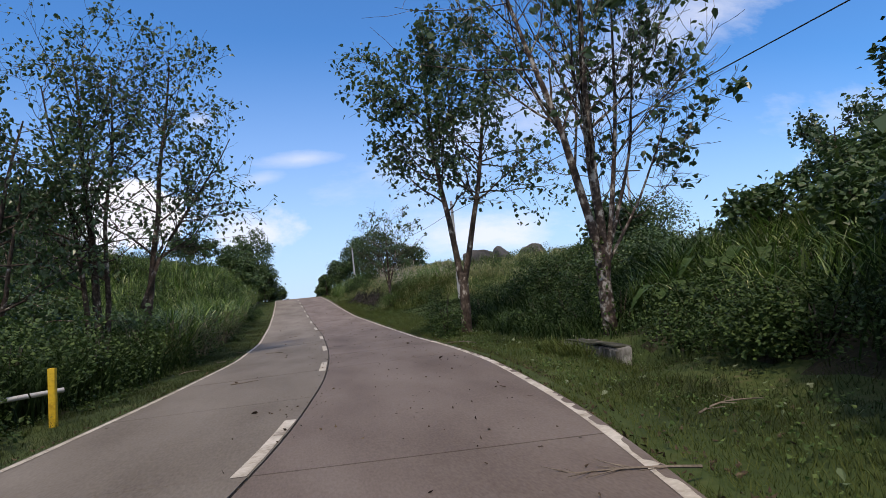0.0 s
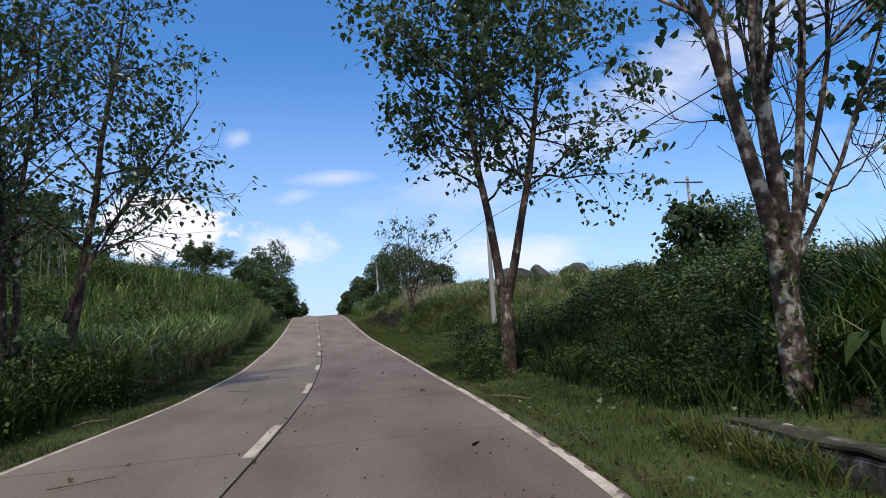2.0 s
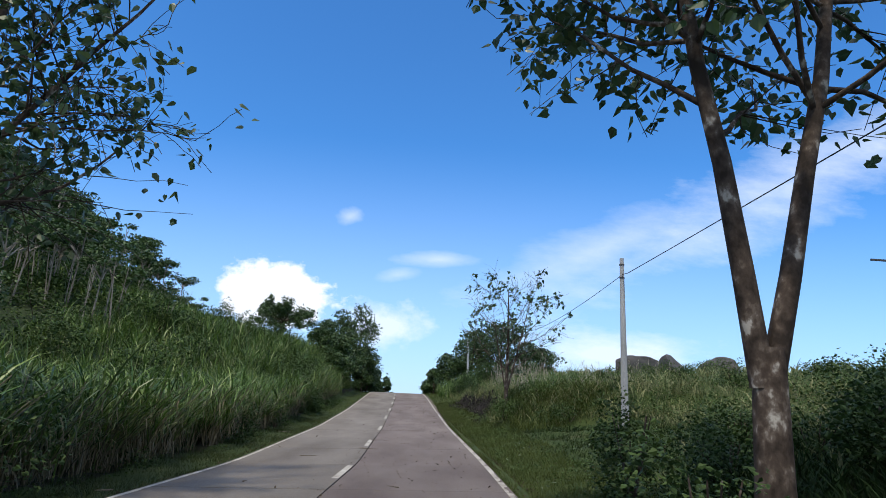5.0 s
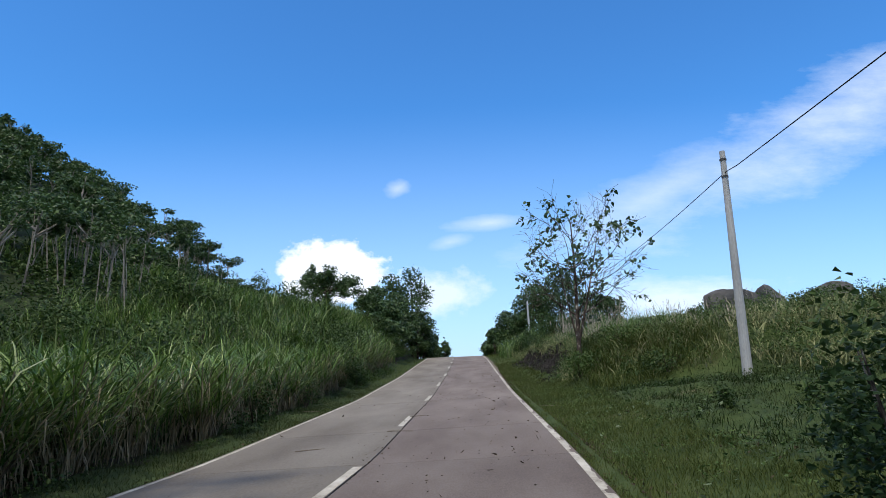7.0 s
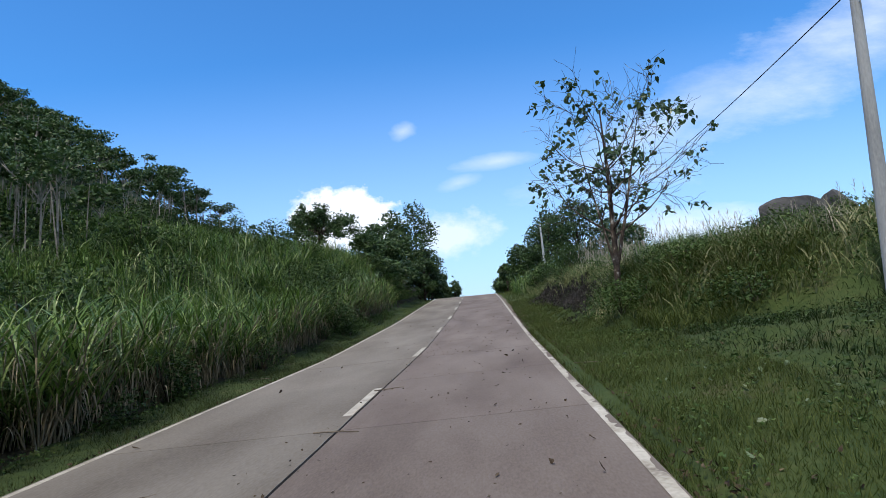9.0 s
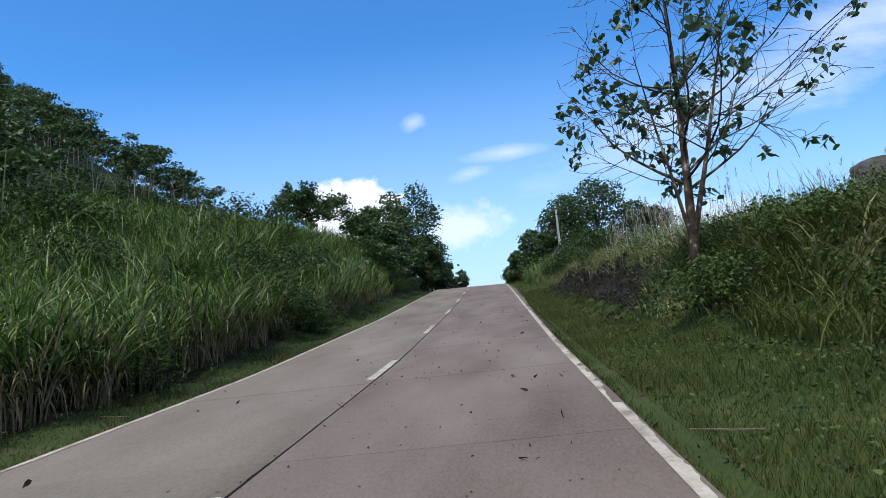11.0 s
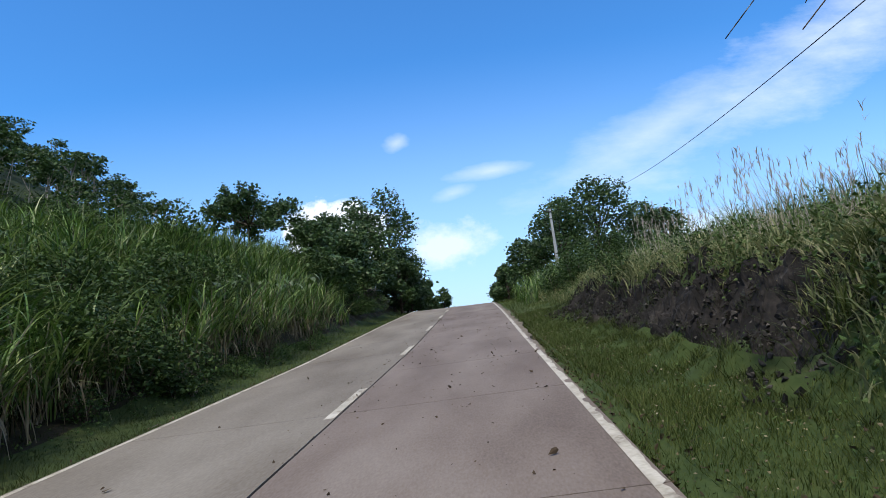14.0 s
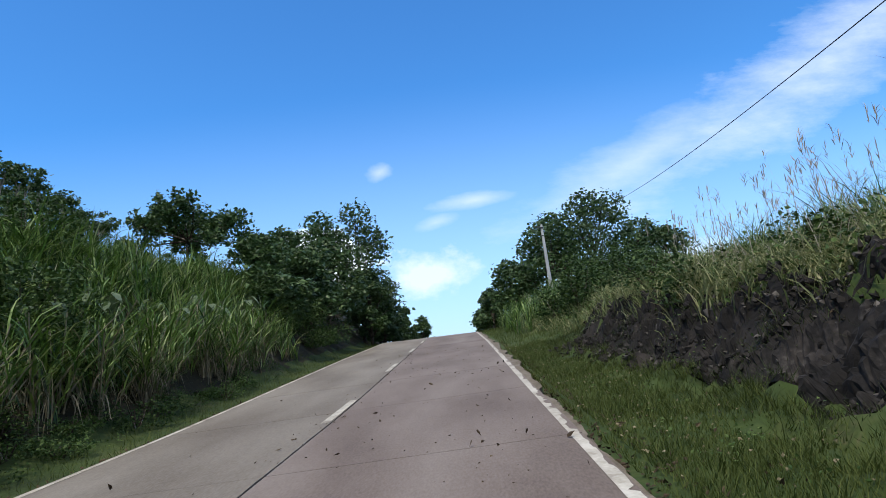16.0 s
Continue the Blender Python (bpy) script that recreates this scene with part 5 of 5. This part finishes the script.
def build_poles():
    z = float(land(11.3, 42.2))
    a = utility_pole(11.3, 42.2, 8.45 - z, (-0.2, -0.43), "tall round grey concrete utility pole on the grass")
    z = float(land(9.54, 97.8))
    utility_pole(9.54, 97.8, 11.1 - z, (-0.2, 0), "grey concrete utility pole among bushes near the crest")
    tip = block("crossarm", (0.7, 0.07, 0.08), M_STEEL, bpy.data.objects["utility_pole.001"], 2, 0.004, 1)
    tip.matrix_basis = pose(-0.42, -0.08, 11.1 - z - 0.22, 0, 12, 0)
    clamp = a - (0.0, 0.1, 0.72)
    d = np.linspace(0, 63, 40)
    cable(np.stack([clamp[0] + 0.080 * d, clamp[1] + d, clamp[2] + 0.030 * d + 0.00099 * d * d], 1), 0.014, "black cable running from a utility pole to the crest trees")
    d = np.linspace(0, 56, 40)
    q = np.stack([clamp[0] - 0.2 * np.minimum(d, 1) - 0.041 * d, clamp[1] - 0.99 * d, clamp[2] - 0.2 * np.minimum(d, 1) - 0.050 * d + 0.00014 * d * d], 1)
    cable(q, 0.014, "black cable sagging back along the road from a utility pole")
    x, y = 31.5, 52.5
    z = float(land(x, y))
    top = utility_pole(x, y, 12.9 - z, (0, 0), "grey utility pole with a crossarm far up the hill", 0.15, 0.1)
    arm = block("crossarm", (2.6, 0.1, 0.12), M_STEEL, bpy.data.objects["utility_pole.002"], 2, 0.004, 1)
    arm.location = (0, -0.15, 12.9 - z - 0.6)


def block(name, size, mat, parent=None, seed=0, rough=0.02, cuts=4, label=""):
    """A bevelled, slightly uneven block standing on z = 0."""
    bm = bmesh.new()
    bmesh.ops.create_cube(bm, size=1)
    for v in bm.verts:
        v.co = Vector((v.co.x * size[0], v.co.y * size[1], (v.co.z + 0.5) * size[2]))
    bmesh.ops.bevel(bm, geom=bm.edges[:], offset=min(size) * 0.08, segments=2, affect="EDGES")
    bmesh.ops.subdivide_edges(bm, edges=[e for e in bm.edges if e.calc_length() > 0.25], cuts=cuts, use_grid_fill=True)
    for v in bm.verts:
        v.co += noise.noise_vector(v.co * 2.3 + Vector((seed, 0, 0))) * rough
    me = bpy.data.meshes.new(name)
    bm.to_mesh(me)
    bm.free()
    return solid(name, me, mat, parent, label)


def build_wall():
    z = float(land(5.8, 11.7))
    ob = thing("culvert_headwall", (5.86, 11.75, 0.40 - 0.78), "stained white concrete culvert headwall in the verge grass", "wall", rz=-4)
    block("wall_body", (0.36, 2.7, 0.72), M_WALL, ob, 3, 0.075, cuts=7)
    cap = block("coping", (0.33, 2.62, 0.03), M_MOSS, ob, 5, 0.05, cuts=7, label="mossy concrete coping")
    cap.location = (0, 0, 0.72)


def build_post():
    x, y = -4.35, 12.6
    ob = thing("marker_post", ground_at(x, y, 0.1), "yellow painted roadside marker post in the grass", "post")
    block("post", (0.12, 0.12, 1.15), M_YELLOW, ob, 8, 0.006)
    rail = solid("fallen_pipe", mesh_np("fallen_pipe", *tubes([(np.linspace([-5.9, 11.9, 0.32], [-4.3, 13.0, 0.40], 6), np.full(6, 0.045))], 8), smooth=True), M_POLE)
    tagged(rail, "pale pipe lying low in the verge grass", "pipe")


def rock_mesh(name, mat, seed, detail=2, sharp=0.55):
    """A broken stone about 1 across: a lump cut by a few planes."""
    rng = np.random.default_rng(seed)
    bm = bmesh.new()
    bmesh.ops.create_icosphere(bm, subdivisions=detail, radius=1)
    cuts = rng.normal(0, 1, (9, 3))
    cuts /= np.linalg.norm(cuts, axis=1, keepdims=True)
    off = rng.uniform(0.45, 0.85, 9)
    for v in bm.verts:
        for c, o in zip(cuts, off):
            d = v.co.dot(Vector(c)) - o
            if d > 0:
                v.co -= Vector(c) * d * sharp * 1.8
        v.co *= 1 + 0.10 * noise.noise(v.co * 2.5 + Vector((seed * 3.1, 0, 0)))
    me = bpy.data.meshes.new(name)
    bm.to_mesh(me)
    bm.free()
    me.materials.append(mat)
    return me


def build_cut():
    """The broken face of the bank: jointed dark rock, blocks and crevices at two sizes."""
    ys, f = np.arange(53.2, 73.0, 0.075), np.linspace(0, 1, 46)
    v = np.empty((len(ys), len(f), 3))
    for i, y in enumerate(ys):
        start, wide = np.interp(y, RIGHT_Y, RIGHT_START), np.interp(y, RIGHT_Y, RIGHT_WIDE)
        ragged = 0.22 * lumps(y, y * 0.7, 1.3, 2)
        fade = float(step(53.2, 55.0, y) * step(73.0, 70.5, y))
        u = start - 0.22 + (wide * 0.72 + 0.42 + ragged) * f
        p = road_at(np.full(len(f), y), u)
        p[:, 2] = land(p[:, 0], p[:, 1])
        for j in range(len(f)):
            c = Vector(p[j])
            near = noise.voronoi(c * 4.2 + Vector((0.3, 0, 0)))[0]
            small = noise.voronoi(c * 9.0)[0]
            bulge = 0.10 * min(near[1] - near[0], 0.5) + 0.09 * min(small[1] - small[0], 0.5) + 0.20 * noise.noise(c * 0.8) + 0.10 * noise.noise(c * 3.1) + 0.04 * noise.noise(c * 8.0)
            bulge = (bulge - 0.05) * fade * float(step(0, 0.15, f[j]) * step(1, 0.88, f[j]))
            p[j] += np.array([-0.78, 0.0, 0.62]) * bulge
            p[j, 2] += 0.035 * fade * float(step(0, 0.12, f[j]) * step(1, 0.9, f[j])) - 0.06 * (1 - fade)
        p[0, 2] -= 0.08
        p[-1, 2] -= 0.12
        v[i] = p
    n = len(f)
    i, j = np.meshgrid(np.arange(len(ys) - 1), np.arange(n - 1), indexing="ij")
    q = np.stack([i * n + j, (i + 1) * n + j, (i + 1) * n + j + 1, i * n + j + 1], -1).reshape(-1, 4)
    tagged(solid("cut_bank", mesh_np("cut_bank", v.reshape(-1, 3), q), M_ROCK), "steep cut face of dark broken rock below the grass", "rock face", kind="structure")


def build_rocks():
    rng = np.random.default_rng(9)
    for i, (x, y, sx, sz) in enumerate([(18.8, 61.5, 2.1, 1.7), (21.4, 61.9, 2.2, 1.55), (24.6, 61.0, 1.7, 1.3)]):
        me = rock_mesh("boulder", M_BOULDER, i + 4, 4, 0.5)
        ob = new("boulder", me)
        ob.matrix_basis = pose(x, y, 6.38 - sz * 0.72 + 0.06 * i, 0, 0, 70 * i) @ Matrix.Diagonal((sx, 1.3, sz, 1))
        tagged(ob, "large rounded weathered grey boulder on the hilltop", "boulder", "hilltop boulders")
    kinds = [rock_mesh("rock", M_ROCK, 20 + i) for i in range(10)]
    for i in range(230):
        y = rng.uniform(54, 72)
        u = np.interp(y, RIGHT_Y, RIGHT_START) + rng.uniform(-0.5, 1.05) * np.interp(y, RIGHT_Y, RIGHT_WIDE)
        p = road_at(y, u)
        s = 0.02 + 0.06 * rng.uniform() ** 2.5
        ob = new("rock", kinds[i % 10])
        ob.matrix_basis = pose(p[0], p[1], float(land(p[0], p[1])) + 0.05 + s * 0.2, *rng.uniform(0, 360, 3)) @ Matrix.Diagonal((s * rng.uniform(0.8, 1.7), s, s * rng.uniform(0.6, 1.0), 1))
        tagged(ob, "dark broken rock in the cut bank", "rock", "rocks in the cut bank")
    # loose scree, too small to pick apart
    v, q, n0 = [], [], 0
    chip = np.array([[1, 0, 0], [-1, 0, 0], [0, 1, 0], [0, -1, 0], [0, 0, 0.7], [0, 0, -0.7]], float)
    faces = np.array([[0, 2, 4], [2, 1, 4], [1, 3, 4], [3, 0, 4], [2, 0, 5], [1, 2, 5], [3, 1, 5], [0, 3, 5]])
    for _ in range(4200):
        y = rng.uniform(53, 72.5)
        u = np.interp(y, RIGHT_Y, RIGHT_START) + rng.uniform(-0.3, 1.1) * np.interp(y, RIGHT_Y, RIGHT_WIDE)
        p = road_at(y, u)
        p[2] = land(p[0], p[1]) + rng.uniform(0.02, 0.10)
        turn = np.array(Euler(rng.uniform(0, 6.3, 3)).to_matrix())
        c = (chip + rng.uniform(-0.4, 0.4, chip.shape)) * (0.014 + 0.055 * rng.uniform() ** 2.2) * rng.uniform(0.6, 1.5, 3)
        v.append(c @ turn.T + p)
        q.append(faces + n0)
        n0 += 6
    tagged(solid("scree", mesh_np("scree", np.concatenate(v), None, np.concatenate(q)), M_SCREE), "small broken stones over the dark cut bank", "stones", kind="stuff")
    ob = new("stone", rock_mesh("stone", M_BOULDER, 60, 3, 0.3))
    ob.matrix_basis = pose(7.9, 9.2, float(land(7.9, 9.2)) + 0.12, 20, 0, 30) @ Matrix.Diagonal((0.36, 0.3, 0.3, 1))
    tagged(ob, "rough brown stone beside the verge", "stone")


def build_edge_litter():
    """Dead leaves and bits gathered along the pavement's edges."""
    rng = np.random.default_rng(78)
    ch = []
    for u0, u1, n, y1 in ((3.44, 3.95, 5200, 80), (-3.7, -3.25, 1200, 80), (4.0, 6.5, 1500, 76)):
        y = rng.uniform(2, y1, n)
        u = u0 + (u1 - u0) * rng.uniform(0, 1, n) ** 1.4
        p = road_at(y, u, 0.0)
        p[:, 2] = np.maximum(land(p[:, 0], p[:, 1]) + 0.02, np.where(np.abs(u) < np.where(u > 0, HALF, LEFT) + 0.08, p[:, 2] + 0.01, -9)) + rng.uniform(0, 0.03, n)
        ch.append(leaves(rng, p, rng.uniform(0.02, 0.075, n), 0.0, 0.6))
    stuff("leaf_litter", ch, M_DEADLEAF, "dead leaves and straw along the pavement's edge", "leaf litter")
    for i, (u, y, rz) in enumerate([(3.7, 4.9, 160), (4.4, 6.4, 20), (-4.5, 20.5, 60), (4.2, 17.5, 110)]):
        n, lines = 7, []
        spine = np.stack([np.linspace(0, 0.95, n), 0.05 * np.sin(np.linspace(0, 3, n)), 0.02 + 0.03 * np.sin(np.linspace(0, 3.1, n))], 1)
        lines.append((spine, np.linspace(0.014, 0.005, n)))
        for k in range(9):
            f = rng.uniform(0.15, 1.0) * (n - 1)
            j = min(int(f), n - 2)
            b = spine[j] + (spine[j + 1] - spine[j]) * (f - j)
            d = np.array([rng.uniform(0.1, 0.3), rng.choice([-1, 1]) * rng.uniform(0.1, 0.28), rng.uniform(-0.01, 0.04)])
            lines.append((np.linspace(b, b + d, 3), np.linspace(0.007, 0.003, 3)))
        ob = solid("fallen_branch", mesh_np("fallen_branch", *tubes(lines, 4)), M_TWIG)
        p = road_at(y, u)
        ob.matrix_basis = pose(p[0], p[1], max(float(land(p[0], p[1])), float(p[2]) - 0.1) + 0.05, 0, 0, rz)
        tagged(ob, "dry pale branch fallen at the road's edge", "branch", "fallen branches")


def build_litter():
    """Fallen leaves, twigs and bits on the pavement and the verges."""
    rng = np.random.default_rng(77)
    for i in range(135):
        y = rng.uniform(3, 78)
        edge = rng.uniform() < 0.45
        u = rng.uniform(2.0, 3.3) if edge else rng.uniform(-3.1, 3.1)
        p = road_at(y, u, 0.008)
        v, q = leaves(rng, np.zeros((1, 3)), np.array([rng.uniform(0.04, 0.12)]), 0.0, rng.uniform(0.3, 0.6), 0.15)
        v[:, 2] -= v[:, 2].min()
        ob = solid("fallen_leaf", mesh_np("fallen_leaf", v, q), M_DEADLEAF)
        ob.matrix_basis = pose(*p, 0, 0, rng.uniform(0, 360))
        tagged(ob, "dry brown curled leaf fallen on the concrete", "leaf", "fallen leaves")
    # crumbs of soil and leaf, too small to pick apart
    n = 2600
    y = rng.uniform(2, 80, n)
    u = np.where(rng.uniform(0, 1, n) < 0.2, rng.normal(0.05, 0.12, n), rng.uniform(-2.9, 3.3, n) * 0.6 + 1.1)
    u = np.clip(u, -3.2, 3.3)
    keep = lumps(u, y, 1.6, 4) > rng.uniform(-1.4, 1.2, n)
    p = road_at(y, u, 0.006)[keep]
    m = len(p)
    stuff("road_crumbs", [leaves(rng, p, rng.uniform(0.012, 0.045, m), 0.0, 0.8, 0.2)], M_DEADLEAF, "small dark crumbs of soil and leaf on the concrete", "debris")
    for i in range(16):
        y = rng.uniform(3, 60)
        side = rng.choice([-1, 1])
        u = side * rng.uniform(3.2, 4.6) if i % 3 else rng.uniform(-2.5, 2.5)
        length = rng.uniform(0.25, 0.8)
        n = 6
        pts = np.stack([np.linspace(0, length, n), np.cumsum(rng.normal(0, 0.02, n)), np.full(n, 0.015)], 1)
        ob = solid("twig", mesh_np("twig", *tubes([(pts, np.linspace(0.012, 0.005, n))], 5)), M_TWIG)
        p = road_at(y, u, 0.02)
        if abs(u) > 3.6:
            p[2] = land(p[0], p[1]) + 0.03
        ob.matrix_basis = pose(*p, 0, 0, rng.uniform(0, 360))
        tagged(ob, "short dry twig lying beside the road", "twig", "fallen twigs")


build_poles()
build_wall()
build_post()
build_cut()
build_rocks()
build_litter()
build_edge_litter()
